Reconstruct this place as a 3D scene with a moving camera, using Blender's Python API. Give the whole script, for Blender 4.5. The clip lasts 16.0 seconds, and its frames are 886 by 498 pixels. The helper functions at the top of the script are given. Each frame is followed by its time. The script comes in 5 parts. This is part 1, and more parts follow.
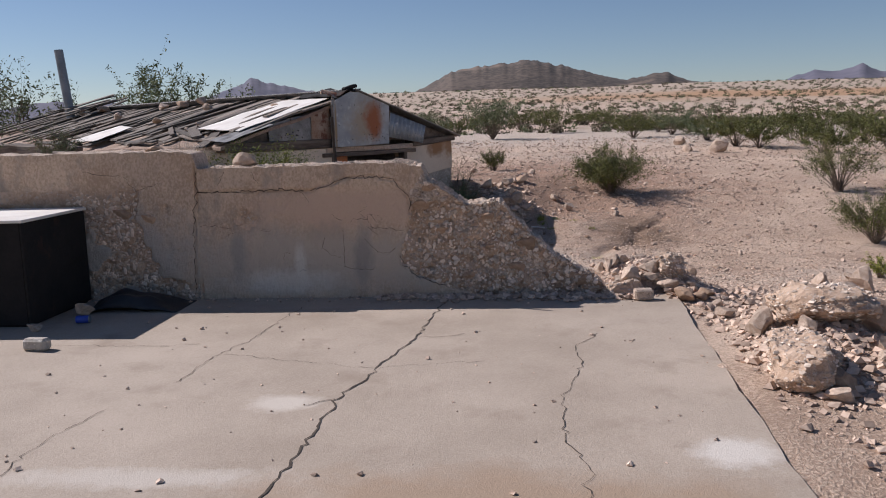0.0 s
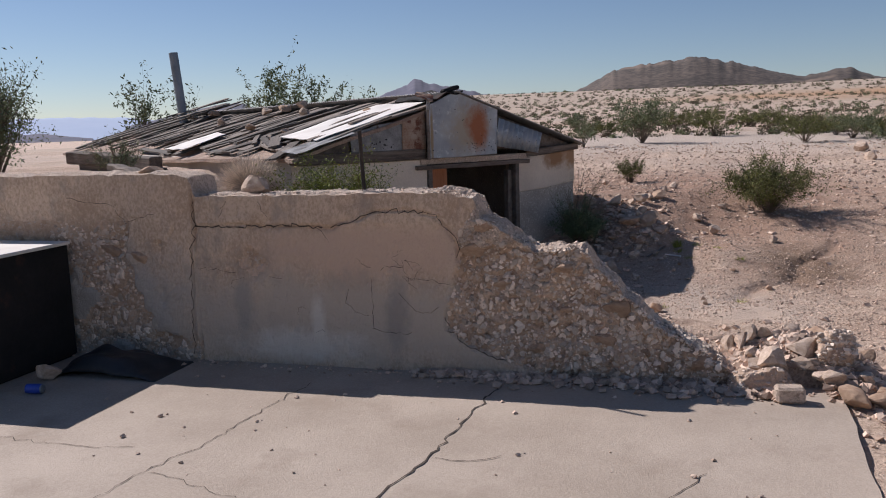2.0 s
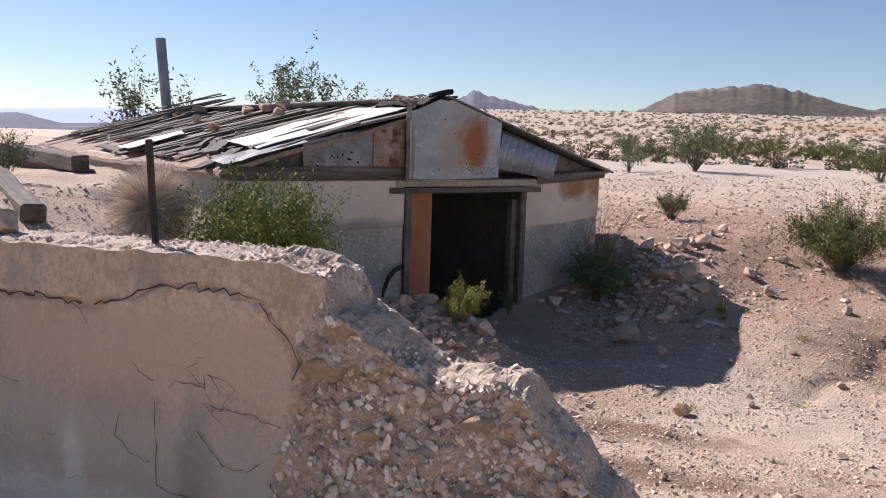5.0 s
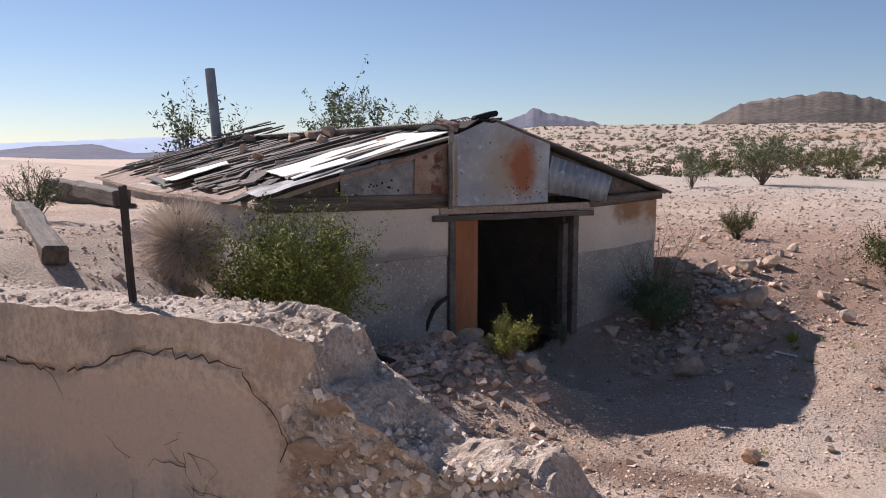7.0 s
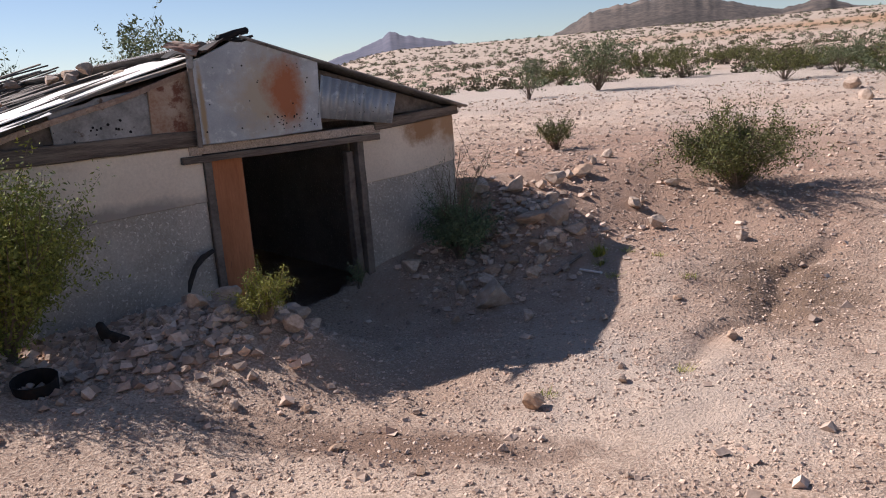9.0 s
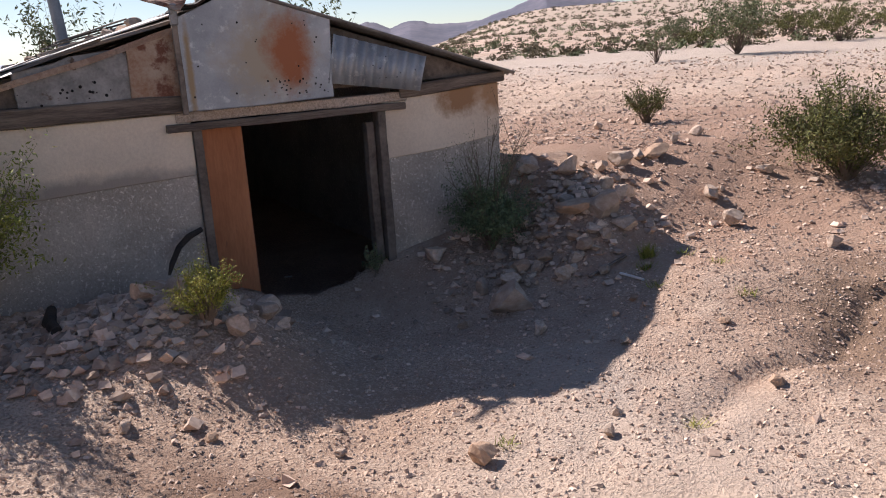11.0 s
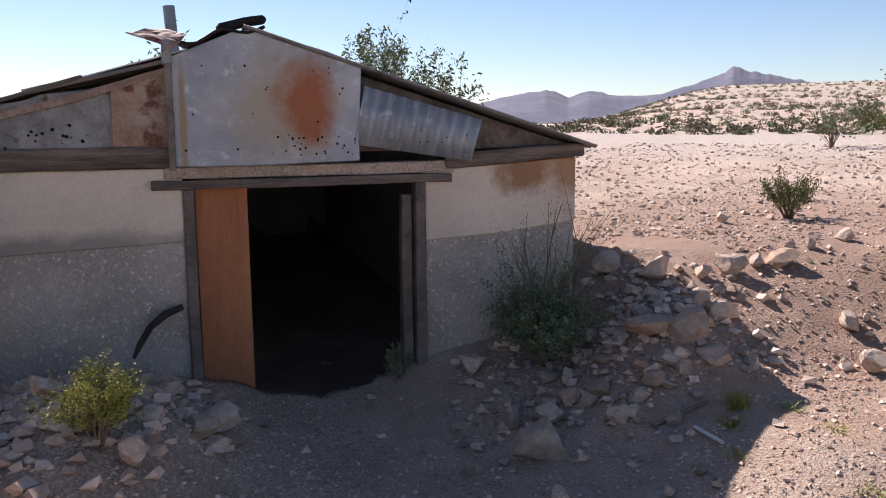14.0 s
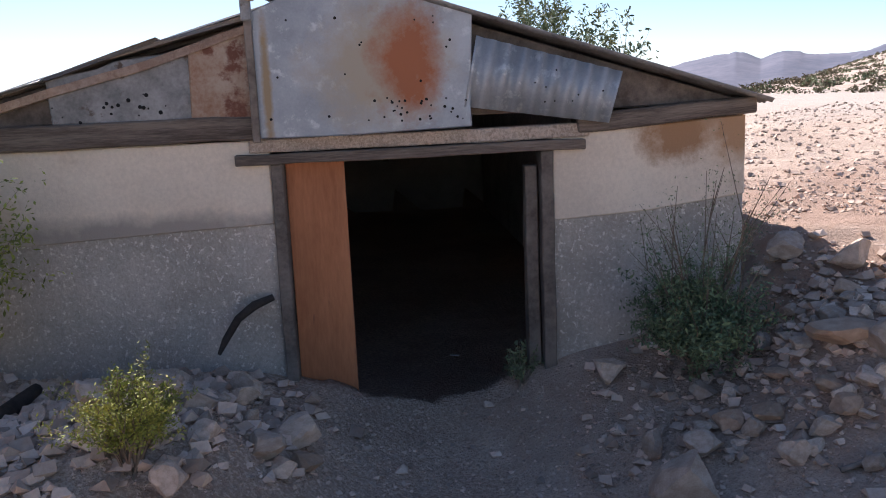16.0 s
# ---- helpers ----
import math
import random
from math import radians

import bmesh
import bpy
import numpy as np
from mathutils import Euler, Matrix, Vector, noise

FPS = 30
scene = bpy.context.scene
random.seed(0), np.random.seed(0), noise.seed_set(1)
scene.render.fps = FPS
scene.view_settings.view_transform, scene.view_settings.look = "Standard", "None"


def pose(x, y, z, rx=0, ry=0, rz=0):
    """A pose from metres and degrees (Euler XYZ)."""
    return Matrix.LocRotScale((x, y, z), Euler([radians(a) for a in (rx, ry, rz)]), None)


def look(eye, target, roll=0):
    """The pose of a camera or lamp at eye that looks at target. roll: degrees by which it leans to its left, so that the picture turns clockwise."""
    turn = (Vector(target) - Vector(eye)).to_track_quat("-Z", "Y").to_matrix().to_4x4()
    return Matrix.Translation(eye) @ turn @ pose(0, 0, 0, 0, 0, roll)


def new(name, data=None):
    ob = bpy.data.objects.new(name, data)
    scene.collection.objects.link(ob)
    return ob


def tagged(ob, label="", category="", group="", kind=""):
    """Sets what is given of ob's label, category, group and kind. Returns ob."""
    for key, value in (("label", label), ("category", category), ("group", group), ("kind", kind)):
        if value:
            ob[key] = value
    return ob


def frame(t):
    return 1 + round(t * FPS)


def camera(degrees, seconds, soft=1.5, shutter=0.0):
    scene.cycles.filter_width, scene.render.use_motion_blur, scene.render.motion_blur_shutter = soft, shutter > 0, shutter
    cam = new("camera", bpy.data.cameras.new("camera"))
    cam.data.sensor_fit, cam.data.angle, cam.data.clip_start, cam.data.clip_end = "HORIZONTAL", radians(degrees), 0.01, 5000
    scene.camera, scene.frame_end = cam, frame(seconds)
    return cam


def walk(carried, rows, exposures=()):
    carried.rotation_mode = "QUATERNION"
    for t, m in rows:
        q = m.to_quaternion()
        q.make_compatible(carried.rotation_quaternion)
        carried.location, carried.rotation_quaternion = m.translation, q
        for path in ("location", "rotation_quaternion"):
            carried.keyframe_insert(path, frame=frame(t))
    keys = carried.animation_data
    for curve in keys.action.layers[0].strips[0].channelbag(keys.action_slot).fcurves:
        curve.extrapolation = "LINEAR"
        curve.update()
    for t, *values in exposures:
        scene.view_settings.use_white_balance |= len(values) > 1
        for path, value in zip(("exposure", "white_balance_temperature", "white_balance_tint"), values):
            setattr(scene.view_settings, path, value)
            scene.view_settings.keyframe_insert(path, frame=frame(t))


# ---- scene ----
cam = camera(56.0, 16.0, soft=1.0)
PATH = [
    (0, (0.64, -1.126, 1.659), (0.475, 0.845, 1.359), -1.6),
    (0.5, (0.783, -0.517, 1.729), (0.563, 1.448, 1.428), -0.7),
    (1, (0.806, 0.03, 1.724), (0.458, 1.977, 1.427), -1.1),
    (1.5, (0.974, 0.585, 1.737), (0.555, 2.517, 1.433), -1.4),
    (2, (1.121, 1.069, 1.748), (0.587, 2.975, 1.458), -1.7),
    (2.5, (1.066, 1.585, 1.732), (0.504, 3.49, 1.496), 0.5),
    (3, (1.211, 2.086, 1.72), (0.633, 3.986, 1.482), 1.5),
    (3.5, (1.358, 2.682, 1.769), (0.767, 4.575, 1.506), 2.2),
    (4, (1.263, 3.065, 1.784), (0.656, 4.952, 1.518), 2.7),
    (4.5, (1.175, 3.413, 1.768), (0.551, 5.294, 1.497), 2.5),
    (5, (1.198, 3.814, 1.782), (0.553, 5.688, 1.518), 1.8),
    (5.2, (1.176, 3.91, 1.798), (0.476, 5.765, 1.538), 1.2),
    (7.3, (1.218, 4.434, 1.844), (0.424, 6.257, 1.625), -0.1),
    (7.5, (1.294, 4.529, 1.83), (0.5, 6.35, 1.601), -0.4),
    (8, (1.313, 4.855, 1.772), (0.551, 6.683, 1.498), -0.8),
    (8.5, (1.445, 5.29, 1.766), (0.952, 7.199, 1.428), -2.9),
    (8.7, (1.57, 5.454, 1.754), (1.089, 7.361, 1.39), -4.0),
    (10.8, (2.513, 6.989, 1.671), (1.747, 8.763, 1.156), -4.3),
    (11, (2.513, 7.154, 1.679), (1.685, 8.913, 1.21), -3.9),
    (11.5, (2.532, 7.505, 1.686), (1.547, 9.194, 1.262), -4.4),
    (12, (2.624, 7.901, 1.673), (1.559, 9.558, 1.326), -1.6),
    (12.5, (2.574, 8.221, 1.637), (1.461, 9.844, 1.283), -1.4),
    (13, (2.511, 8.536, 1.689), (1.373, 10.158, 1.411), -1.3),
    (13.5, (2.589, 8.822, 1.655), (1.442, 10.44, 1.395), -0.7),
    (14, (2.622, 9.022, 1.604), (1.453, 10.615, 1.3), -0.5),
    (14.5, (2.499, 9.243, 1.6), (1.281, 10.788, 1.242), -1.4),
    (15, (2.322, 9.482, 1.579), (1.042, 10.975, 1.214), -1.7),
    (15.5, (2.271, 9.743, 1.528), (0.882, 11.136, 1.17), -2.6),
    (16, (2.253, 10.038, 1.505), (0.775, 11.336, 1.146), -2.6),
]
walk(cam, [(t, look(eye, target, roll)) for t, eye, target, roll in PATH], [(0, 0.1, 6050, 17), (3.5, 0.28, 6100, 18), (5.2, 0.72, 6150, 19), (7.3, 0.45, 6150, 19), (8.7, 0.5, 6200, 19), (11, 0.72, 6450, 20), (12.5, 0.8, 6300, 20), (14.5, 0.95, 6150, 19), (16, 1.2, 6000, 17)])

# ---- light ----
SUN = Vector((-1.17, 0.43, 1.0)).normalized()
world = bpy.data.worlds.new("desert_sky")
scene.world = world
world.use_nodes = True
_wn = world.node_tree.nodes
_sky = _wn.new("ShaderNodeTexSky")
_sky.sky_type = 'NISHITA'
_sky.sun_disc = False
_sky.sun_elevation = math.asin(SUN.z)
_sky.sun_rotation = math.atan2(SUN.x, SUN.y)
_sky.altitude = 1400
_sky.air_density, _sky.dust_density, _sky.ozone_density = 1.0, 0.3, 1.8
_wn["Background"].inputs["Strength"].default_value = 0.062
world.node_tree.links.new(_sky.outputs[0], _wn["Background"].inputs["Color"])
_sl = bpy.data.lights.new("sun", 'SUN')
_sl.energy, _sl.angle, _sl.color = 4.8, radians(0.5), (1.0, 0.94, 0.86)
sun = new("sun", _sl)
sun.matrix_world = look(SUN * 60, (0, 0, 0))

# ---- materials ----
def material(name, dark, light, scale=2.0, fine=40.0, rough=0.9, bump=0.4, spots=None, metal=0.0, stretch=(1, 1, 1), vary=0.0, grain=0.5, local=False, depth=0.01, stains=()):
    """Two scales of noise between two colours, optional blotches of a third, and a fine relief."""
    m = bpy.data.materials.new(name)
    m.use_nodes = True
    nt = m.node_tree
    N, L = nt.nodes, nt.links
    b = N["Principled BSDF"]
    b.inputs["Roughness"].default_value, b.inputs["Metallic"].default_value = rough, metal
    if local:
        co = N.new("ShaderNodeTexCoord").outputs["Object"]
    else:
        co = N.new("ShaderNodeNewGeometry").outputs["Position"]
    mp = N.new("ShaderNodeMapping")
    mp.inputs["Scale"].default_value = stretch
    L.new(co, mp.inputs["Vector"])
    def tex(sc, detail, rg=0.6):
        n = N.new("ShaderNodeTexNoise")
        n.inputs["Scale"].default_value, n.inputs["Detail"].default_value, n.inputs["Roughness"].default_value = sc, detail, rg
        L.new(mp.outputs[0], n.inputs["Vector"])
        return n.outputs["Fac"]
    def ramp(src, a, c):
        r = N.new("ShaderNodeMapRange")
        r.inputs["From Min"].default_value, r.inputs["From Max"].default_value = a, c
        L.new(src, r.inputs["Value"])
        return r.outputs[0]
    def mix(fac, a, c, mode='MIX'):
        x = N.new("ShaderNodeMix")
        x.data_type, x.blend_type = 'RGBA', mode
        for k, v in ((0, fac), (6, a), (7, c)):
            if isinstance(v, bpy.types.NodeSocket):
                L.new(v, x.inputs[k])
            else:
                x.inputs[k].default_value = v if k == 0 else (*v, 1)
        return x.outputs[2]
    big, small = tex(scale, 5), tex(fine, 4, 0.7)
    add = N.new("ShaderNodeMath")
    add.operation = 'MULTIPLY_ADD'
    L.new(small, add.inputs[0])
    add.inputs[1].default_value = grain
    L.new(big, add.inputs[2])
    fac = ramp(add.outputs[0], 0.5 * grain + 0.32, 0.5 * grain + 0.68)
    col = mix(fac, dark, light)
    if spots:
        colour, sc, lo, hi = spots
        col = mix(ramp(tex(sc, 6, 0.65), lo, hi), col, colour)
    for (cx, cy, cz), (rx, ry, rz), colour, sc in stains:
        st = N.new("ShaderNodeMapping")
        st.vector_type = 'TEXTURE'
        st.inputs["Location"].default_value, st.inputs["Scale"].default_value = (cx, cy, cz), (rx, ry, rz)
        L.new(co, st.inputs["Vector"])
        ln = N.new("ShaderNodeVectorMath")
        ln.operation = 'LENGTH'
        L.new(st.outputs[0], ln.inputs[0])
        nz2 = N.new("ShaderNodeMath")
        nz2.operation = 'MULTIPLY_ADD'
        L.new(tex(sc, 6, 0.7), nz2.inputs[0])
        nz2.inputs[1].default_value = 1.6
        L.new(ln.outputs["Value"], nz2.inputs[2])
        col = mix(ramp(nz2.outputs[0], 2.0, 1.3), col, colour)
    if vary:
        hs = N.new("ShaderNodeHueSaturation")
        oi = N.new("ShaderNodeObjectInfo")
        gi = N.new("ShaderNodeNewGeometry")
        ad = N.new("ShaderNodeMath")
        ad.operation = 'ADD'
        L.new(oi.outputs["Random"], ad.inputs[0])
        L.new(gi.outputs["Random Per Island"], ad.inputs[1])
        fr = N.new("ShaderNodeMath")
        fr.operation = 'FRACT'
        L.new(ad.outputs[0], fr.inputs[0])
        r = N.new("ShaderNodeMapRange")
        r.inputs["To Min"].default_value, r.inputs["To Max"].default_value = 1 - vary, 1 + vary
        L.new(fr.outputs[0], r.inputs["Value"])
        L.new(r.outputs[0], hs.inputs["Value"])
        L.new(col, hs.inputs["Color"])
        col = hs.outputs[0]
    L.new(col, b.inputs["Base Color"])
    if bump:
        bp = N.new("ShaderNodeBump")
        bp.inputs["Strength"].default_value, bp.inputs["Distance"].default_value = bump, depth
        L.new(small, bp.inputs["Height"])
        L.new(bp.outputs[0], b.inputs["Normal"])
    return m


M_GROUND = material("desert_gravel_ground", (0.42, 0.29, 0.205), (0.69, 0.525, 0.395), 0.5, 42, 0.95, 0.8, ((0.52, 0.42, 0.34), 0.12, 0.50, 0.66), grain=1.7, depth=0.05, stains=(((4, 37, 1), (34, 9, 20), (0.55, 0.45, 0.365), 0.6), ((1.2, 17.8, 0.3), (4.5, 5.0, 4), (0.40, 0.255, 0.175), 1.5), ((0, 220, 8), (500, 150, 60), (0.43, 0.335, 0.25), 0.05), ((55, 160, 6), (60, 40, 20), (0.42, 0.255, 0.14), 0.08), ((0.3, 10.0, -0.4), (1.2, 0.35, 1), (0.24, 0.15, 0.10), 5), ((0.8, 9.0, -0.4), (0.9, 0.25, 1), (0.24, 0.15, 0.10), 5), ((2.9, 13.5, -0.3), (0.7, 1.2, 1), (0.26, 0.17, 0.11), 4)))
M_CONCRETE = material("slab_concrete", (0.35, 0.28, 0.215), (0.48, 0.395, 0.315), 0.8, 90, 0.85, 0.45, ((0.31, 0.24, 0.18), 1.7, 0.55, 0.75), grain=0.8, stains=(((1.70, 2.8, 0), (0.22, 0.20, 1), (0.62, 0.56, 0.49), 9), ((-0.72, 3.5, 0), (0.22, 0.16, 1), (0.58, 0.51, 0.43), 6), ((-1.1, 2.45, 0), (0.8, 0.12, 1), (0.52, 0.455, 0.385), 9), ((0.6, 2.2, 0), (1.3, 0.4, 1), (0.36, 0.26, 0.18), 3)))
M_PLASTER = material("old_wall_plaster", (0.50, 0.35, 0.24), (0.71, 0.54, 0.395), 2.6, 46, 0.9, 1.0, ((0.36, 0.29, 0.235), 2.2, 0.53, 0.68), grain=1.4, depth=0.015, stretch=(1, 1, 0.7), stains=(((-1.2, 6.5, 0.38), (1.9, 1, 0.34), (0.52, 0.435, 0.35), 3), ((-0.95, 6.5, 0.90), (1.0, 1, 0.20), (0.63, 0.45, 0.33), 4), ((-3.2, 6.5, 0.5), (0.9, 1, 0.5), (0.46, 0.41, 0.355), 4), ((-1.5, 6.5, 0.2), (0.5, 1, 0.12), (0.66, 0.59, 0.51), 9), ((-0.75, 6.5, 0.45), (0.10, 1, 0.3), (0.37, 0.32, 0.275), 8), ((-1.35, 6.5, 0.35), (0.06, 1, 0.25), (0.66, 0.60, 0.52), 9), ((-1.95, 6.5, 0.45), (0.08, 1, 0.25), (0.40, 0.35, 0.30), 9)))
M_RUBBLE = material("rubble_concrete", (0.41, 0.28, 0.19), (0.64, 0.47, 0.345), 5, 34, 0.95, 0.9, ((0.54, 0.44, 0.36), 30, 0.56, 0.62), grain=0.8, depth=0.02)
M_COPING = material("coping_concrete", (0.46, 0.345, 0.26), (0.70, 0.56, 0.445), 6, 60, 0.92, 1.0, ((0.36, 0.265, 0.195), 22, 0.55, 0.66), grain=1.4, depth=0.02)
M_ROCK = material("pale_rock", (0.42, 0.30, 0.215), (0.62, 0.49, 0.385), 3, 30, 0.92, 0.6, vary=0.28, grain=0.6, local=True)
M_ROCKRED = material("rusty_rock", (0.36, 0.23, 0.15), (0.50, 0.35, 0.24), 3, 30, 0.92, 0.6, vary=0.2, grain=0.6, local=True)
M_HOUSE = material("house_stucco", (0.63, 0.525, 0.41), (0.78, 0.66, 0.52), 1.2, 40, 0.9, 0.4, ((0.50, 0.37, 0.25), 1.3, 0.58, 0.72), grain=0.7, stains=(((-0.75, 14.7, 1.25), (0.28, 0.28, 0.22), (0.36, 0.20, 0.10), 5), ((-0.5, 15.05, 1.3), (0.22, 0.3, 0.35), (0.44, 0.26, 0.14), 6), ((-2.9, 12.1, 0.75), (1.2, 1.2, 0.12), (0.36, 0.31, 0.26), 3)))
M_HOUSELOW = material("exposed_pebble_concrete", (0.36, 0.315, 0.265), (0.54, 0.48, 0.41), 2, 44, 0.92, 0.9, ((0.72, 0.66, 0.58), 34, 0.57, 0.63), grain=0.8)
M_WOOD = material("weathered_grey_timber", (0.085, 0.066, 0.052), (0.23, 0.185, 0.15), 3, 20, 0.85, 0.5, stretch=(1, 1, 1), vary=0.3, grain=0.6, local=True)
M_PLANK = material("roof_plank_wood", (0.09, 0.07, 0.055), (0.26, 0.215, 0.175), 1.2, 9, 0.88, 0.5, stretch=(1, 14, 14), vary=0.6, grain=0.8, local=True)
M_BEAM = material("dark_timber_beam", (0.075, 0.055, 0.042), (0.20, 0.155, 0.12), 1.2, 9, 0.88, 0.5, stretch=(1, 14, 14), vary=0.2, grain=0.8, local=True)
M_PLY = material("orange_plywood", (0.33, 0.115, 0.042), (0.48, 0.185, 0.075), 1.5, 14, 0.7, 0.2, ((0.24, 0.09, 0.04), 5, 0.66, 0.72), stretch=(3, 3, 0.5), grain=0.7, local=True)
M_GALV = material("galvanised_sheet", (0.27, 0.29, 0.31), (0.42, 0.44, 0.46), 3, 60, 0.55, 0.1, ((0.52, 0.54, 0.55), 9, 0.56, 0.66), metal=0.35, grain=0.3, local=True,
                  stains=(((2.72, -0.1, 1.72), (0.42, 1, 0.40), (0.36, 0.31, 0.24), 5), ((2.90, -0.1, 1.72), (0.22, 1, 0.34), (0.32, 0.11, 0.045), 6), ((2.05, -0.1, 1.6), (0.03, 1, 0.45), (0.30, 0.22, 0.13), 8)))
M_RUSTY = material("rusty_sheet", (0.26, 0.12, 0.06), (0.42, 0.33, 0.25), 3, 30, 0.75, 0.2, ((0.16, 0.06, 0.035), 4, 0.52, 0.6), metal=0.1, grain=0.5, local=True)
M_DIRTYTIN = material("grey_dirty_sheet", (0.16, 0.155, 0.15), (0.33, 0.32, 0.31), 4, 40, 0.6, 0.2, ((0.10, 0.065, 0.045), 7, 0.60, 0.68), metal=0.35, grain=0.5, local=True)
M_WHITE = material("sunbleached_white_board", (0.66, 0.61, 0.55), (0.80, 0.76, 0.70), 3, 60, 0.8, 0.1, ((0.40, 0.34, 0.28), 14, 0.68, 0.74), grain=0.3, local=True)
M_ROOFDIRT = material("roof_gravel", (0.30, 0.20, 0.145), (0.46, 0.34, 0.26), 3, 30, 0.95, 0.9, grain=0.9, depth=0.03)
M_BLACK = material("black_burnt_steel", (0.006, 0.005, 0.005), (0.016, 0.013, 0.012), 3, 30, 0.95, 0.2, ((0.05, 0.022, 0.012), 2.5, 0.58, 0.72), local=True)
M_DARKWOOD = material("charred_branch", (0.02, 0.015, 0.012), (0.06, 0.045, 0.035), 8, 40, 0.9, 0.5)
M_PIPE = material("grey_steel_pipe", (0.16, 0.18, 0.20), (0.26, 0.28, 0.30), 3, 40, 0.5, 0.1, metal=0.5, local=True)
M_INSIDE = material("earth_interior", (0.46, 0.41, 0.35), (0.60, 0.54, 0.47), 2, 30, 0.95, 0.4)
M_STEM = material("desert_shrub_stem", (0.12, 0.085, 0.06), (0.22, 0.165, 0.12), 10, 60, 0.9, 0.2)
M_CREO = material("creosote_leaf", (0.10, 0.125, 0.022), (0.30, 0.31, 0.06), 6, 30, 0.85, 0.0, vary=0.5)
M_SAGE = material("greygreen_leaf", (0.09, 0.115, 0.05), (0.21, 0.235, 0.12), 6, 30, 0.85, 0.0, vary=0.5)
M_BUSH = material("dark_creosote_leaf", (0.055, 0.065, 0.018), (0.18, 0.18, 0.045), 6, 30, 0.85, 0.0, vary=0.5)
M_GREEN = material("fresh_green_leaf", (0.18, 0.20, 0.03), (0.36, 0.34, 0.07), 6, 30, 0.85, 0.0, vary=0.4)
M_SCRUB = material("dry_scrub", (0.075, 0.065, 0.035), (0.16, 0.13, 0.075), 3, 30, 0.9, 0.0, vary=0.4)
M_STRAW = material("pale_tumbleweed", (0.55, 0.45, 0.36), (0.70, 0.60, 0.50), 6, 40, 0.9, 0.0, vary=0.3)
M_HILL = material("brown_rocky_hill", (0.05, 0.04, 0.033), (0.125, 0.095, 0.075), 0.02, 0.25, 0.95, 0.0, ((0.19, 0.14, 0.105), 0.03, 0.56, 0.70), grain=1.4, stretch=(1, 1, 3))
# distance haze is put into the rock colour as a blue-violet tint
M_FAR = material("haze_tinted_mountain", (0.075, 0.08, 0.115), (0.15, 0.14, 0.175), 0.004, 0.03, 1.0, 0.0, grain=0.6)
# pale blue base colour stands for the haze in front of the farthest range
M_VFAR = material("haze_blue_range", (0.36, 0.44, 0.58), (0.40, 0.47, 0.60), 0.002, 0.01, 1.0, 0.0, grain=0.5)
M_CRACK = material("crack_dirt", (0.05, 0.038, 0.03), (0.10, 0.075, 0.055), 6, 40, 1.0, 0.0)
M_BLUE = material("blue_can", (0.02, 0.05, 0.30), (0.04, 0.08, 0.42), 8, 40, 0.35, 0.0, local=True)
M_AGG = material("embedded_aggregate", (0.50, 0.39, 0.30), (0.76, 0.635, 0.52), 6, 40, 0.9, 0.4, vary=0.42, grain=0.5)
M_GRAVEL = material("loose_gravel", (0.43, 0.30, 0.22), (0.62, 0.48, 0.375), 6, 40, 0.92, 0.4, vary=0.42, grain=0.5)
M_TARP = material("black_tarp", (0.012, 0.013, 0.016), (0.03, 0.03, 0.034), 5, 30, 0.55, 0.3)
M_HOLE = material("black_hole", (0.006, 0.005, 0.005), (0.012, 0.010, 0.009), 5, 30, 1.0, 0.0)
M_DARKGREEN = material("dusty_dark_green_leaf", (0.085, 0.12, 0.055), (0.17, 0.22, 0.11), 6, 30, 0.85, 0.0, vary=0.5)

# ---- building tools ----
def obj_from(name, bm, mat, parent=None, label=""):
    me = bpy.data.meshes.new(name)
    bm.to_mesh(me)
    bm.free()
    for mm in (mat if isinstance(mat, (list, tuple)) else [mat]):
        me.materials.append(mm)
    ob = new(name, me)
    ob.parent = parent
    if label:
        ob["label"] = label
    return ob


part = obj_from


def raw(name, verts, faces, mat, parent=None, label="", smooth=False, index=None):
    me = bpy.data.meshes.new(name)
    me.from_pydata([tuple(v) for v in verts], [], [tuple(f) for f in faces])
    for mm in (mat if isinstance(mat, (list, tuple)) else [mat]):
        me.materials.append(mm)
    if index is not None:
        me.polygons.foreach_set("material_index", np.asarray(index, dtype=np.int32))
    if smooth:
        me.polygons.foreach_set("use_smooth", np.ones(len(me.polygons), dtype=bool))
    me.update()
    ob = new(name, me)
    ob.parent = parent
    if label:
        ob["label"] = label
    return ob


def empty(name, m=None):
    ob = new(name)
    ob.empty_display_size = 0.1
    if m is not None:
        ob.matrix_world = m
    return ob


def box(x0, x1, y0, y1, z0, z1, bevel=0.006, cuts=0, rough=0.0, seed=0):
    bm = bmesh.new()
    bmesh.ops.create_cube(bm, size=1)
    for v in bm.verts:
        v.co = Vector(((x0 + x1) / 2 + v.co.x * (x1 - x0), (y0 + y1) / 2 + v.co.y * (y1 - y0), (z0 + z1) / 2 + v.co.z * (z1 - z0)))
    if cuts:
        long = max(x1 - x0, y1 - y0, z1 - z0)
        es = [e for e in bm.edges if e.calc_length() > 0.9 * long]
        bmesh.ops.subdivide_edges(bm, edges=es, cuts=cuts)
    if bevel:
        bmesh.ops.bevel(bm, geom=[e for e in bm.edges if len(e.link_faces) == 2 and e.calc_face_angle() > 0.5], offset=bevel, segments=1, affect='EDGES')
    if rough:
        for v in bm.verts:
            v.co += rough * noise.noise_vector(v.co * 3 + Vector((seed, seed * 2, 7)))
    return bm


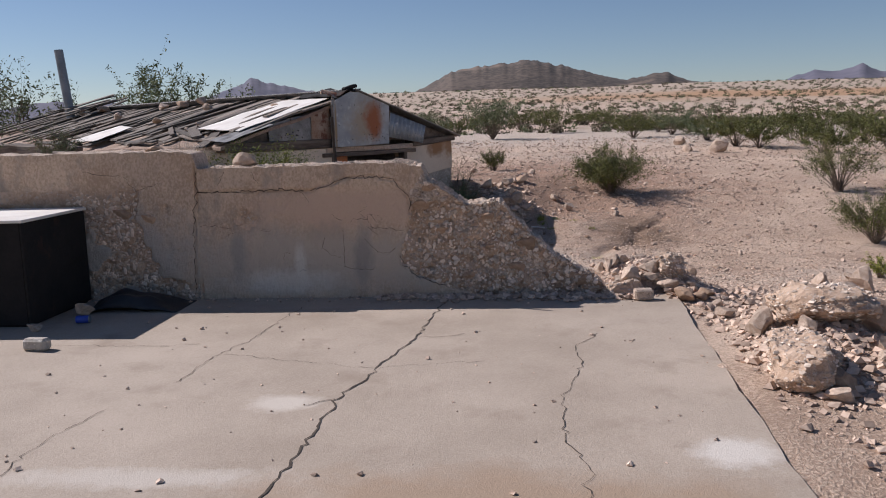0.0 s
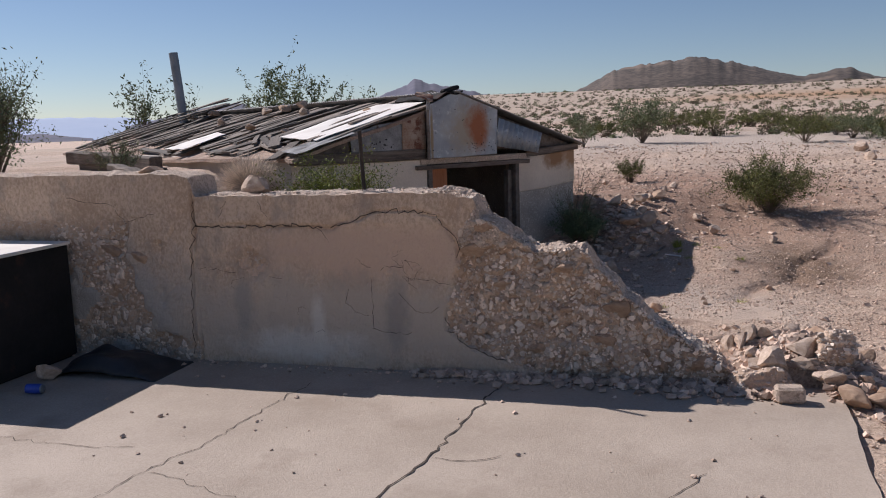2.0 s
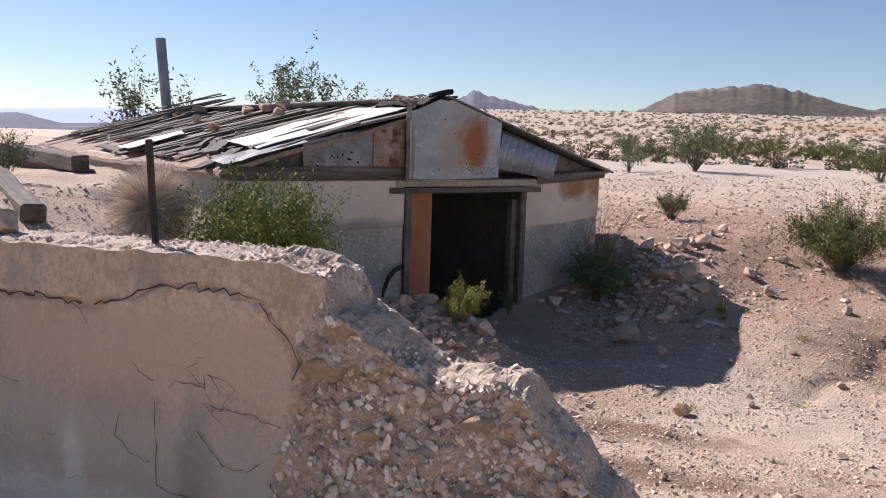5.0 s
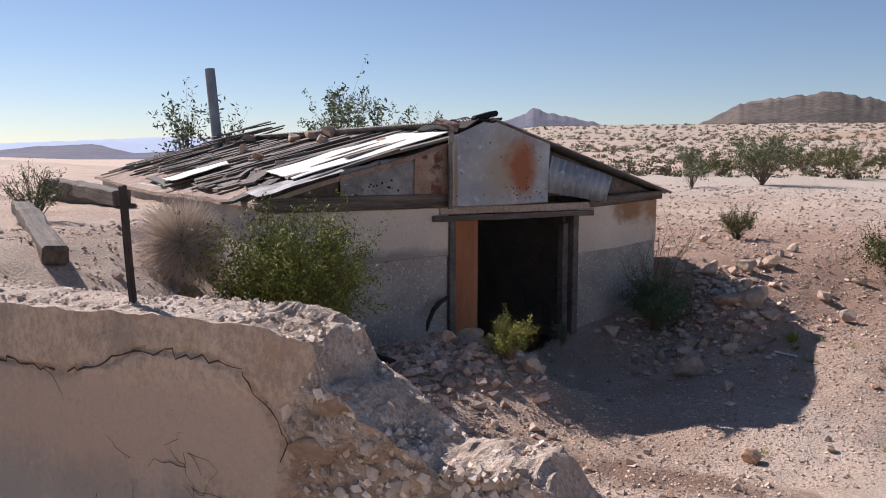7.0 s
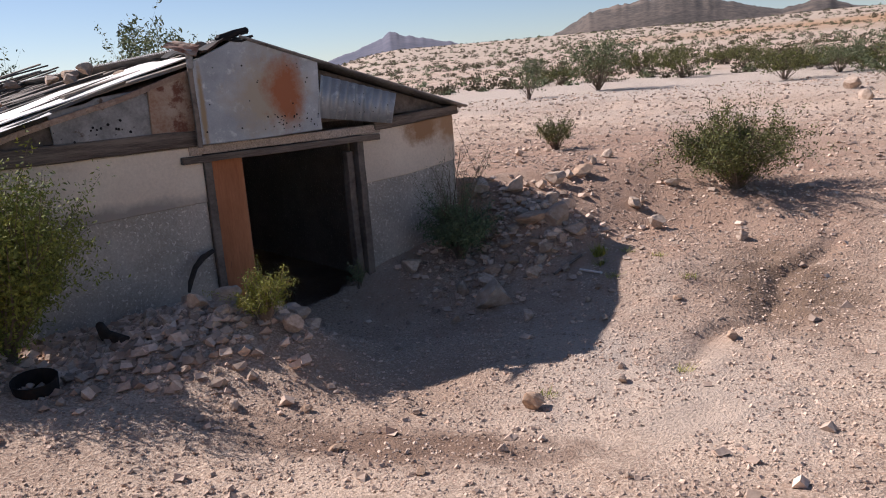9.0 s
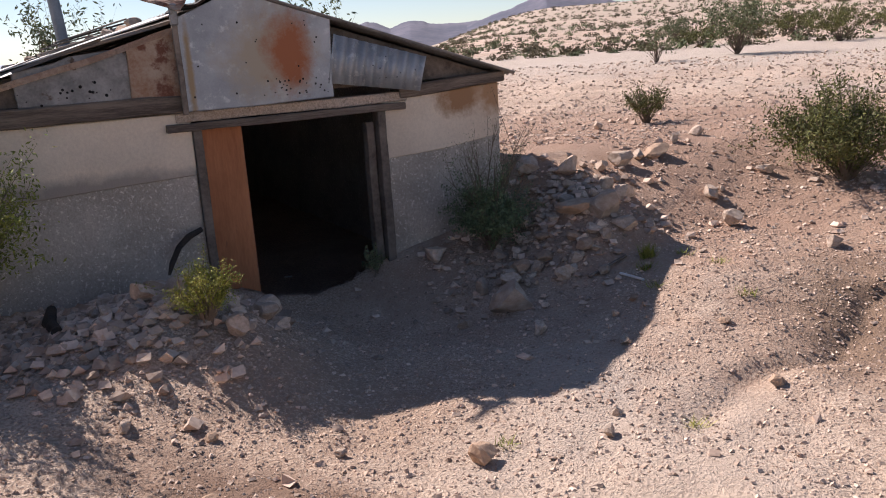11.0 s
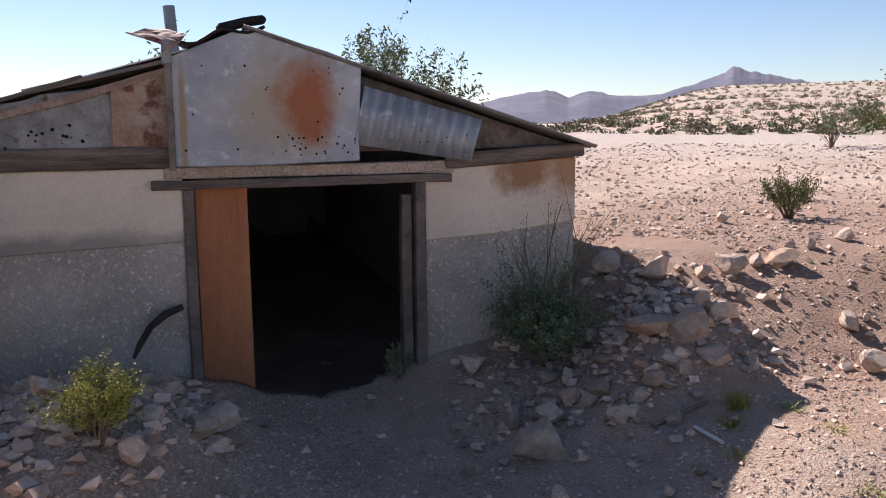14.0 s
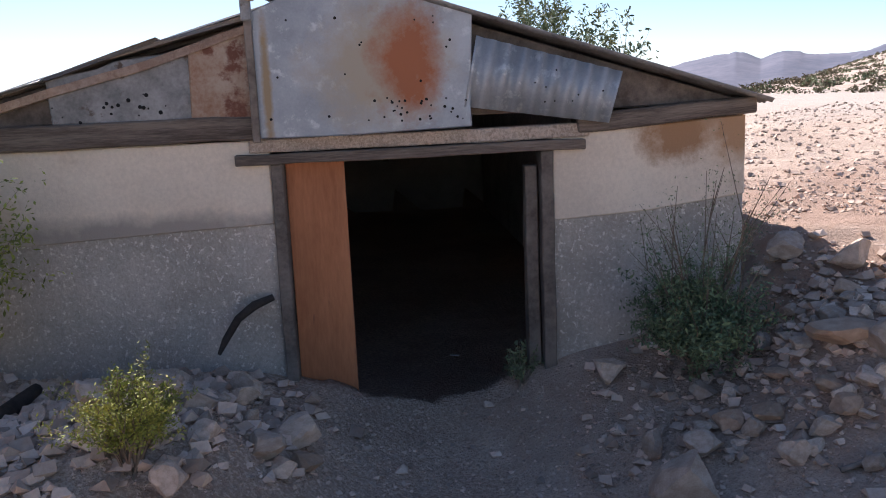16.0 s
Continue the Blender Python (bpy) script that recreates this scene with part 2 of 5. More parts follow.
def lattice(ix, iy, seed):
    """A random value for each whole-number cell."""
    h = (ix.astype(np.int64) * 374761393 + iy.astype(np.int64) * 668265263 + seed * 974711) & 0x7FFFFFFF
    h = ((h ^ (h >> 13)) * 1274126177) & 0x7FFFFFFF
    return ((h ^ (h >> 16)) & 0xFFFF) / 65535.0


def vnoise(x, y, scale=1.0, seed=0, octaves=4):
    """Smooth noise in -1..1 over arrays."""
    x, y = np.asarray(x, float) * scale, np.asarray(y, float) * scale
    out, amp, tot = 0.0, 1.0, 0.0
    for o in range(octaves):
        ix, iy = np.floor(x), np.floor(y)
        fx, fy = x - ix, y - iy
        fx, fy = fx * fx * (3 - 2 * fx), fy * fy * (3 - 2 * fy)
        a, b = lattice(ix, iy, seed + o), lattice(ix + 1, iy, seed + o)
        c, d = lattice(ix, iy + 1, seed + o), lattice(ix + 1, iy + 1, seed + o)
        out = out + amp * ((a * (1 - fx) + b * fx) * (1 - fy) + (c * (1 - fx) + d * fx) * fy)
        tot += amp
        amp *= 0.5
        x, y = x * 2.03 + 17.1, y * 2.03 + 5.7
    return 2 * out / tot - 1


def smooth(a, b, v):
    t = np.clip((v - a) / (b - a), 0, 1)
    return t * t * (3 - 2 * t)


# The dugout's own frame: s along its front, d into it.
GX, GY, UX, UY, FRONT = -3.558, 11.068, 0.6074, 0.7944, 5.05
HOUSE = Matrix(((UX, -UY, 0, GX), (UY, UX, 0, GY), (0, 0, 1, 0), (0, 0, 0, 1)))


def place(s, d, z):
    return HOUSE @ Vector((s, d, z))


def ground_z(x, y, fine=True):
    """The height of the ground."""
    x, y = np.asarray(x, float), np.asarray(y, float)
    s = (x - GX) * UX + (y - GY) * UY
    p = (x - GX) * UY - (y - GY) * UX
    z = np.interp(y, [-40, 5, 6.4, 8.0, 10.5, 13.2, 16, 20, 30, 60, 150, 320, 420, 900], [0.02, 0.02, 0.01, -0.17, -0.42, -0.44, 0.05, 0.42, 0.75, 1.5, 4.8, 13.5, 13.5, -10])
    az = np.arctan2(x, np.maximum(y, 1))
    valley = smooth(-0.28, -0.50, az)
    far = smooth(25, 120, np.hypot(x, y))
    z = z * (1 - valley * far) - 9 * valley * smooth(60, 900, np.hypot(x, y))
    z = np.where(y < 0, np.minimum(z, -0.05), z)
    # earth heaped against the dugout's left side and behind the retaining wall
    heap = smooth(-1.0, -4.0, x + 0.35 * (y - 7)) * smooth(6.7, 7.2, y) * (1 - smooth(-0.3, 0.5, s) * smooth(1.6, 0.6, p))
    side = smooth(0.3, -0.8, s) * smooth(0.9, -0.8, p)
    left = np.maximum(heap, side * smooth(6.9, 7.4, y)) * smooth(24, 15, y) * smooth(-26, -14, x)
    z = np.where(y > 6.8, z * (1 - left) + 1.2 * left, z)
    # earth against the right side
    right = smooth(4.7, 5.5, s) * smooth(1.9, -0.3, p) * smooth(14, 8, s)
    z = z * (1 - right) + np.maximum(z, 0.5) * right
    # behind
    z = np.where((s > 0) & (s < FRONT) & (p < -0.2) & (p > -12.2), -0.76, z)
    # the ground climbs towards the bush and beside the house's shadow
    z = z + 0.26 * smooth(0.2, -2.2, x) * smooth(8.0, 9.5, y) * (p > -0.1) * (1 - left)
    z = z + 0.20 * np.exp(-(((s - 5.2) / 0.9) ** 2 + ((p - 2.7) / 0.8) ** 2))
    # hollow at the doorway
    z = z - 0.38 * np.exp(-(((s - 3.05) / 0.85) ** 2 + ((p - 0.5) / 1.3) ** 2)) * (p > -0.2)
    # rubble bank beside the doorway
    z = z + 0.33 * np.exp(-(((s - 1.45) / 0.85) ** 2 + ((p - 1.55) / 0.85) ** 2)) * smooth(2.6, 1.9, s) * (p > -0.1)
    z = z + 0.30 * np.exp(-(((s - 5.15) / 0.6) ** 2 + ((p - 1.2) / 0.6) ** 2)) * (p > -0.1)
    # rubble at the wall's broken end and along the slab's edge
    z = z + 0.34 * np.exp(-(((x - 1.9) / 0.5) ** 2 + ((y - 7.0) / 0.42) ** 2))
    z = z + 0.22 * np.exp(-(((x - 2.75) / 0.45) ** 2 + ((y - 4.7) / 0.9) ** 2))
    # small gully
    gx = 1.9 + 0.50 * (y - 11.6) + 0.10 * np.sin(4 * y) + 0.03 * np.sin(9 * y)
    z = z - 0.065 * np.exp(-((x - gx) / 0.12) ** 2) * smooth(11.2, 11.7, y) * smooth(15.2, 14.2, y)
    if fine:
        near = smooth(60, 15, np.hypot(x, y - 8))
        z = z + (0.035 * vnoise(x, y, 0.9, 3) + 0.03 * vnoise(x, y, 4, 9, 4) * near)
        z = z + 0.5 * vnoise(x, y, 0.03, 21) * smooth(25, 90, np.hypot(x, y))
    slab = (x < 2.02 - 0.055 * np.maximum(6.4 - y, 0)) & (y < 6.62)
    z = np.where(slab & (x > -9.2) & (y > -5.8), -0.11, z)
    return z


def gz(x, y):
    return float(ground_z(np.array([x]), np.array([y]))[0])

# ---- ground ----
def spaced(stops):
    out = []
    for (a, b, n) in stops:
        out += list(np.linspace(a, b, n, endpoint=False))
    return np.array(out + [stops[-1][1]])


xs = spaced([(-4000, -900, 8), (-900, -200, 14), (-200, -40, 24), (-40, -10, 36), (-10, -4, 40), (-4, 4.5, 150), (4.5, 12, 50), (12, 40, 36), (40, 200, 24), (200, 900, 14), (900, 4000, 8)])
ys = spaced([(-3000, -300, 6), (-300, -30, 10), (-30, -6, 16), (-6, 4, 40), (4, 16, 200), (16, 26, 70), (26, 60, 50), (60, 200, 36), (200, 600, 24), (600, 1200, 12), (1200, 5000, 10)])
gxx, gyy = np.meshgrid(xs, ys)
gzz = ground_z(gxx, gyy)
nx, ny = len(xs), len(ys)
gi = np.arange(nx * ny).reshape(ny, nx)
gf = np.stack([gi[:-1, :-1], gi[:-1, 1:], gi[1:, 1:], gi[1:, :-1]], -1).reshape(-1, 4)
ground = raw("ground", np.stack([gxx, gyy, gzz], -1).reshape(-1, 3).tolist(), gf.tolist(), M_GROUND, smooth=True)
tagged(ground, "pale pinkish gravelly desert ground with ruts and stones", "ground", kind="structure")


def ridge(name, az, el, dist, mat, label, rough=0.05, run=2.2, seed=1):
    """A range of hills along a skyline of bearings and elevations, with its front slope."""
    a = np.linspace(az[0], az[-1], 160)
    e = np.interp(a, az, el)
    h = np.tan(np.radians(e)) * dist + 1.6
    rows = 14
    vs = []
    for k in range(rows + 1):
        t = k / rows
        r = dist + dist * 0.16 * run * (t - 0.8)
        prof = np.where(t <= 0.8, 1 - (1 - min(t / 0.8, 1.0)) ** 1.25, (1 - t) / 0.2)
        hh = h * prof * (1 + 0.06 * prof ** 4 * vnoise(a * 2.2, a * 0 + seed, 1.0, seed, 5))
        wob = rough * h * vnoise(a * 0.5, a * 0 + t * 5, 1.0, seed + 7, 4) * np.sin(np.pi * min(t / 0.8, 1))
        z = -12 * (1 - prof) + hh + wob
        vs.append(np.stack([r * np.sin(np.radians(a)), r * np.cos(np.radians(a)), z], -1))
    vs = np.concatenate(vs)
    n = len(a)
    ii = np.arange((rows + 1) * n).reshape(rows + 1, n)
    fs = np.stack([ii[:-1, :-1], ii[:-1, 1:], ii[1:, 1:], ii[1:, :-1]], -1).reshape(-1, 4)
    ob = raw(name, vs.tolist(), fs.tolist(), mat, smooth=True)
    return tagged(ob, label, "hill", kind="structure")


ridge("backdrop_hill", [-7.5, -5.6, -4.6, -3.8, -2.2, -0.5, 1.3, 3.4, 5.8, 7.8, 9.2, 10.3, 11.3, 13.8, 16], [1.6, 2.4, 2.95, 3.5, 3.65, 3.75, 4.05, 3.6, 2.98, 2.5, 2.7, 2.9, 2.4, 1.95, 1.2], 620, M_HILL, "low brown rocky hill above the scrub", seed=3)
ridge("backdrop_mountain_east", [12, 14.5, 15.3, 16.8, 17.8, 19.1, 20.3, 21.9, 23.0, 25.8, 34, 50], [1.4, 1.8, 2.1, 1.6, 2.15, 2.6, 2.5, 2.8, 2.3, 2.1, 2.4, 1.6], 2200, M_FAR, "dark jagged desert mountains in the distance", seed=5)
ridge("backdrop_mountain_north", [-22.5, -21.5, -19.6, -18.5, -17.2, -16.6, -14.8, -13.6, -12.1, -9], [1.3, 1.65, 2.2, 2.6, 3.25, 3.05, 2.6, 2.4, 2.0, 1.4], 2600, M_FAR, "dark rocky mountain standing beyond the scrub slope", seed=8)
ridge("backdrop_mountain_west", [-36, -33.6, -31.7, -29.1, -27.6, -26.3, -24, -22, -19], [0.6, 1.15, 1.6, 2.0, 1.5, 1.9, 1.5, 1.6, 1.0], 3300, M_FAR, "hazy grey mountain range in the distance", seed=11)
ridge("backdrop_range", [-75, -62, -52, -46, -41, -36, -33, -28], [0.6, 0.8, 0.7, 1.0, 1.25, 1.2, 0.8, 0.5], 4300, M_VFAR, "far mountain range across the valley, coloured blue for haze", seed=14)
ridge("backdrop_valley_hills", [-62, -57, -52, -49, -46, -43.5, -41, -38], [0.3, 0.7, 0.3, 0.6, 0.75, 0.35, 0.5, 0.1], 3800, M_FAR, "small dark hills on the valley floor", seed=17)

# ---- concrete slab ----
SLAB = 0.05
sx, sy = np.linspace(-9.0, 2.12, 120), np.linspace(-5.6, 6.56, 130)
sxx, syy = np.meshgrid(sx, sy)
edge = 2.12 - 0.055 * np.maximum(6.4 - syy, 0) + 0.03 * vnoise(syy, syy * 0, 3, 5)
sxx = np.minimum(sxx, edge)
szz = SLAB + 0.0015 * vnoise(sxx, syy, 1.2, 31)
si = np.arange(sxx.size).reshape(sxx.shape)
sf = np.stack([si[:-1, :-1], si[:-1, 1:], si[1:, 1:], si[1:, :-1]], -1).reshape(-1, 4).tolist()
sv = np.stack([sxx, syy, szz], -1).reshape(-1, 3).tolist()
rim = list(si[0, :]) + list(si[1:, -1]) + list(si[-1, -2::-1]) + list(si[-2:0:-1, 0])
base = len(sv)
sv += [(sv[k][0], sv[k][1], -0.09) for k in rim]
for k in range(len(rim)):
    k2 = (k + 1) % len(rim)
    sf.append((rim[k2], rim[k], base + k, base + k2))
slab = raw("floor", sv, sf, M_CONCRETE)
tagged(slab, "cracked pale concrete floor slab of a ruined building", "floor", kind="structure")


# ---- ruined wall ----
WY, WT = 6.50, 0.34
TOPX = [-9.0, -2.42, -2.33, -2.29, -1.12, -0.49, -0.33, -0.18, -0.13, 0.0, 0.10, 0.19, 0.225, 0.38, 0.48, 0.58, 0.63, 0.75, 0.82, 0.93, 1.02, 1.37, 1.62]
TOPZ = [1.46, 1.46, 1.43, 1.29, 1.30, 1.31, 1.297, 1.267, 1.148, 1.07, 0.99, 0.93, 0.89, 0.91, 0.95, 0.905, 0.82, 0.71, 0.62, 0.51, 0.42, 0.22, 0.05]
wx = np.concatenate([np.linspace(-9, -4, 60, endpoint=False), np.linspace(-4, 1.65, 400)])
nz = 84
top = np.interp(wx, TOPX, TOPZ) + np.where(wx > -0.3, 0.035, 0.014) * vnoise(wx, wx * 0 + 2, 11, 40)
tt = np.linspace(0, 1, nz)
X = np.repeat(wx[None, :], nz, 0)
Z = -0.15 + tt[:, None] * (top[None, :] + 0.15)
broken = smooth(-0.03, 0.03, X + 0.05 * vnoise(X, Z, 8, 58) - np.interp(Z, [0.05, 0.14, 0.24, 0.37, 0.59, 0.81, 0.99, 1.16, 1.26], [0.35, 0.05, -0.24, -0.39, -0.36, -0.30, -0.30, -0.22, -0.18]))
patch = smooth(-0.3, 0.0, vnoise(X, Z, 2.3, 61)) * (X < -2.31) * smooth(1.25, 0.95, Z)
exposed = np.maximum(broken, patch)
lump = broken * smooth(0.90, 0.98, Z)
Y = WY + 0.035 * exposed - 0.03 * lump + (0.010 + 0.030 * exposed) * vnoise(X, Z, 16, 50, 3) + 0.045 * broken * vnoise(X, Z, 5, 57, 3) + 0.022 * broken * vnoise(X, Z, 34, 59, 2) + 0.012 * vnoise(X, Z, 2, 53)
Y = Y - 0.02 * (X < -2.32)
def near_line(px, pz, pts):
    best = np.full(px.shape, 9.0)
    for (ax, az), (bx, bz) in zip(pts[:-1], pts[1:]):
        dx, dz = bx - ax, bz - az
        t = np.clip(((px - ax) * dx + (pz - az) * dz) / (dx * dx + dz * dz), 0, 1)
        best = np.minimum(best, np.hypot(px - ax - t * dx, pz - az - t * dz))
    return best


wobx, wobz = X + 0.03 * vnoise(X, Z, 7, 91, 3), Z + 0.03 * vnoise(X, Z, 7, 95, 3)
lines = [[(-2.29, 1.07), (-1.9, 1.07), (-1.48, 1.08), (-1.24, 1.06)], [(-1.22, 1.06), (-1.08, 1.11), (-0.93, 1.17), (-0.73, 1.19), (-0.44, 1.16), (-0.36, 1.06), (-0.30, 0.97), (-0.30, 0.84)],
         [(-0.93, 0.70), (-0.93, 0.5), (-0.93, 0.33)], [(-1.12, 0.62), (-1.13, 0.52), (-1.05, 0.46), (-0.93, 0.43)], [(-0.72, 0.60), (-0.62, 0.48), (-0.50, 0.47), (-0.42, 0.54)],
         [(-0.93, 0.34), (-0.80, 0.31), (-0.62, 0.33)], [(-2.31, 0.76), (-2.08, 0.74), (-1.98, 0.71)], [(-1.72, 0.70), (-1.6, 0.69)], [(-0.66, 0.72), (-0.5, 0.70), (-0.32, 0.66)], [(-1.78, 1.25), (-1.70, 1.10)], [(-2.02, 1.26), (-2.12, 1.10)],
         [(-3.4, 1.28), (-3.0, 1.23), (-2.9, 1.1), (-2.6, 1.18)], [(-3.16, 0.98), (-2.97, 0.96), (-2.98, 0.78), (-3.2, 0.79)], [(-0.39, 0.45), (-0.38, 0.36), (-0.24, 0.24), (0.05, 0.14)], [(-2.30, 1.26), (-2.31, 1.05), (-2.35, 0.81), (-2.37, 0.4), (-2.38, 0.06)]]
crack = np.full(X.shape, 9.0)
for ln in lines:
    crack = np.minimum(crack, near_line(wobx, wobz, ln))
main = np.minimum(np.minimum(near_line(wobx, wobz, lines[0]), near_line(wobx, wobz, lines[1])), near_line(wobx, wobz, lines[-1]))
Y = Y + 0.004 * np.exp(-(crack / 0.009) ** 2) + 0.014 * np.exp(-(main / 0.014) ** 2)
# the band above the long crack stands proud, and the plaster below it bellies
Y = Y - 0.012 * smooth(1.06, 1.10, Z + 0.03 * vnoise(X, Z, 6, 92, 3)) * (X > -2.31)
chip = np.exp(-(((X + 1.86 + 0.04 * vnoise(X, Z, 9, 97, 3)) / 0.12) ** 2 + ((Z - 0.79 + 0.04 * vnoise(X, Z, 9, 98, 3)) / 0.10) ** 2) ** 2)
Y = Y + 0.03 * chip + 0.02 * chip * vnoise(X, Z, 25, 99, 2)
front = np.stack([X, Y, Z], -1)
back = np.stack([X, WY + WT + 0.03 * vnoise(X, Z, 8, 70), Z], -1)
cross = np.linspace(0.0, 1.0, 9)[1:-1][:, None] + 0 * wx[None]
mid = np.stack([wx[None] + 0 * cross, WY + WT * cross, top[None] + 0.012 * np.sin(np.pi * cross) + np.where(wx[None] > -0.45, 0.055, 0.018) * vnoise(wx[None] + 0 * cross, WT * cross, 11, 77, 4)], -1)
allv = np.concatenate([front, mid, back[::-1]], 0)
R, C = allv.shape[:2]
wi = np.arange(R * C).reshape(R, C)
wf = np.stack([wi[:-1, :-1], wi[:-1, 1:], wi[1:, 1:], wi[1:, :-1]], -1)
mi = np.zeros((R - 1, C - 1), int)
mi[: nz - 1][exposed[:-1, :-1] > 0.5] = 1
mi[: nz - 1][chip[:-1, :-1] > 0.5] = 1
mi[: nz - 1][lump[:-1, :-1] > 0.5] = 2
mi[nz - 1 : nz + 7] = 2
mi[nz + 7 :] = 1
wfl = wf.reshape(-1, 4).tolist()
mil = mi.reshape(-1).tolist()
wfl.append(list(wi[:, 0][::-1]))
wfl.append(list(wi[:, -1]))
mil += [1, 1]
ruin = raw("wall_ruin", allv.reshape(-1, 3).tolist(), wfl, [M_PLASTER, M_RUBBLE, M_COPING], index=mil)
tagged(ruin, "broken plastered rubble wall with a crumbling stepped end", "wall", kind="structure")


# ---- dugout ----
LINE_L, RIDGE_S, RIDGE_Z, LINE_R = 1.50, 2.60, 2.23, 1.40


def roof_z(s):
    return np.interp(s, [-0.2, RIDGE_S, FRONT + 0.15], [LINE_L - 0.05, RIDGE_Z, LINE_R])


D0, D1 = 2.02, 3.79
house = empty("dugout_house", HOUSE)
tagged(house, "half-buried dugout shack with stuccoed front and sagging plank roof", "house")


def wall_piece(name, outline, d0, d1, mats, label="", low=None):
    """A piece of the front wall from an outline in s and z."""
    bm = bmesh.new()
    a = [bm.verts.new((s, d0, z)) for s, z in outline]
    b = [bm.verts.new((s, d1, z)) for s, z in outline]
    bm.faces.new(a)
    bm.faces.new(b[::-1])
    n = len(a)
    for k in range(n):
        bm.faces.new((a[k], b[k], b[(k + 1) % n], a[(k + 1) % n]))
    bmesh.ops.recalc_face_normals(bm, faces=bm.faces[:])
    bmesh.ops.bevel(bm, geom=bm.edges[:], offset=0.008, segments=1, affect='EDGES')
    return part(name, bm, mats, house, label)


wall_piece("front_wall", [(0, 0.69), (0.7, 0.715), (1.4, 0.745), (D0, 0.765), (D0, 1.29), (0, 1.29)], 0, 0.3, M_HOUSE, "smooth pale stucco of the upper wall")
wall_piece("front_wall", [(0, -0.8), (D0, -0.8), (D0, 0.795), (1.4, 0.775), (0.7, 0.745), (0, 0.72)], 0.02, 0.3, M_HOUSELOW, "exposed pebbly concrete of the lower wall")
wall_piece("front_wall", [(D1, 0.69), (4.4, 0.72), (FRONT, 0.80), (FRONT, 1.31), (D1, 1.23)], 0, 0.3, M_HOUSE, "stained pale stucco of the upper wall")
wall_piece("front_wall", [(D1, -0.8), (FRONT, -0.8), (FRONT, 0.83), (4.4, 0.75), (D1, 0.72)], 0.02, 0.3, M_HOUSELOW, "exposed pebbly concrete of the lower wall")
part("lintel_band", box(1.90, 4.02, -0.02, 0.26, 1.215, 1.30, 0.008, 14, 0.012, 2), M_COPING, house, "pale concrete band above the doorway")
part("lintel", box(1.81, 3.99, -0.06, 0.24, 1.145, 1.21, 0.006, 10, 0.010, 3), M_BEAM, house, "weathered timber lintel board")
part("door_jamb", box(D0 + 0.0, D0 + 0.075, -0.03, 0.13, -1.0, 1.143, 0.006, 8, 0.008, 4), M_WOOD, house)
part("door_jamb", box(3.71, 3.79, -0.03, 0.13, -1.0, 1.143, 0.006, 8, 0.008, 5), M_WOOD, house)
part("door_jamb", box(3.62, 3.70, 0.05, 0.16, -1.0, 1.05, 0.006, 8, 0.008, 6), M_WOOD, house)
_pl = part("plywood_panel", box(0, 0.37, 0, 0.02, -1.0, 1.14, 0.002), M_PLY, house, "orange-stained plywood sheet standing in the doorway")
_pl.matrix_local = pose(2.10, 0.09, 0, 0, 0, 5)
part("plate_beam", box(-0.08, 1.98, -0.05, 0.20, 1.295, 1.445, 0.012, 14, 0.014, 7), M_BEAM, house)
part("plate_beam", box(-0.58, 0.58, -0.04, 0.20, -0.055, 0.055, 0.012, 10, 0.014, 8), M_BEAM, house).matrix_local = pose(4.53, 0, 1.335, 0, -3.9, 0)
wall_piece("side_wall", [(0, -0.8), (0.3, -0.8), (0.3, 1.38), (0, 1.38)], 0.3, 11.8, M_INSIDE)
wall_piece("side_wall", [(FRONT - 0.3, -0.8), (FRONT, -0.8), (FRONT, 1.36), (FRONT - 0.3, 1.36)], 0.3, 11.8, M_HOUSELOW)
wall_piece("back_wall", [(0, -0.8), (FRONT, -0.8), (FRONT, 1.45), (RIDGE_S, 2.1), (0, 1.40)], 11.8, 12.1, M_INSIDE)
# gable cladding
wall_piece("gable_board", [(-0.1, 1.43), (0.76, 1.44), (0.76, 1.68), (-0.1, 1.48)], 0.02, 0.06, M_WOOD)
wall_piece("gable_board", [(0.3, 1.40), (4.0, 1.38), (FRONT, 1.40), (RIDGE_S, RIDGE_Z - 0.06)], 0.065, 0.12, M_WOOD)
wall_piece("gable_sheet", [(0.75, 1.44), (1.60, 1.43), (1.59, 1.85), (1.15, 1.80), (1.05, 1.76), (0.74, 1.71)], -0.02, -0.012, M_DIRTYTIN, "dented grey tin sheet with bullet holes")
wall_piece("gable_sheet", [(1.575, 1.425), (1.99, 1.43), (1.98, 1.97), (1.59, 1.84)], -0.03, -0.022, M_RUSTY, "rust-streaked tin sheet")
wall_piece("gable_sheet", [(1.965, 1.305), (2.5, 1.30), (3.275, 1.32), (3.27, 1.45), (3.30, 2.01), (3.05, 2.10), (2.56, 2.24), (2.40, 2.22), (1.99, 2.05)], -0.10, -0.09, M_GALV, "large galvanised sheet with a rust stain")

# corrugated scrap
cv, cf = [], []
cn = 60
for k in range(cn + 1):
    f = k / cn
    s0, s1 = 3.23 + 0.90 * f, 3.32 + 0.90 * f
    t0, b0 = 1.86 - 0.25 * f, 1.44 - 0.14 * f
    dd = -0.085 - 0.016 * math.cos(f * 2 * math.pi * 9)
    cv += [(s1, dd, t0), (s0, dd, b0)]
for k in range(cn):
    cf.append((2 * k, 2 * k + 2, 2 * k + 3, 2 * k + 1))
corr = raw("corrugated_sheet", cv, cf, M_GALV, house, "bent corrugated iron scrap", smooth=True)
_so = corr.modifiers.new("thick", 'SOLIDIFY')
_so.thickness = 0.004

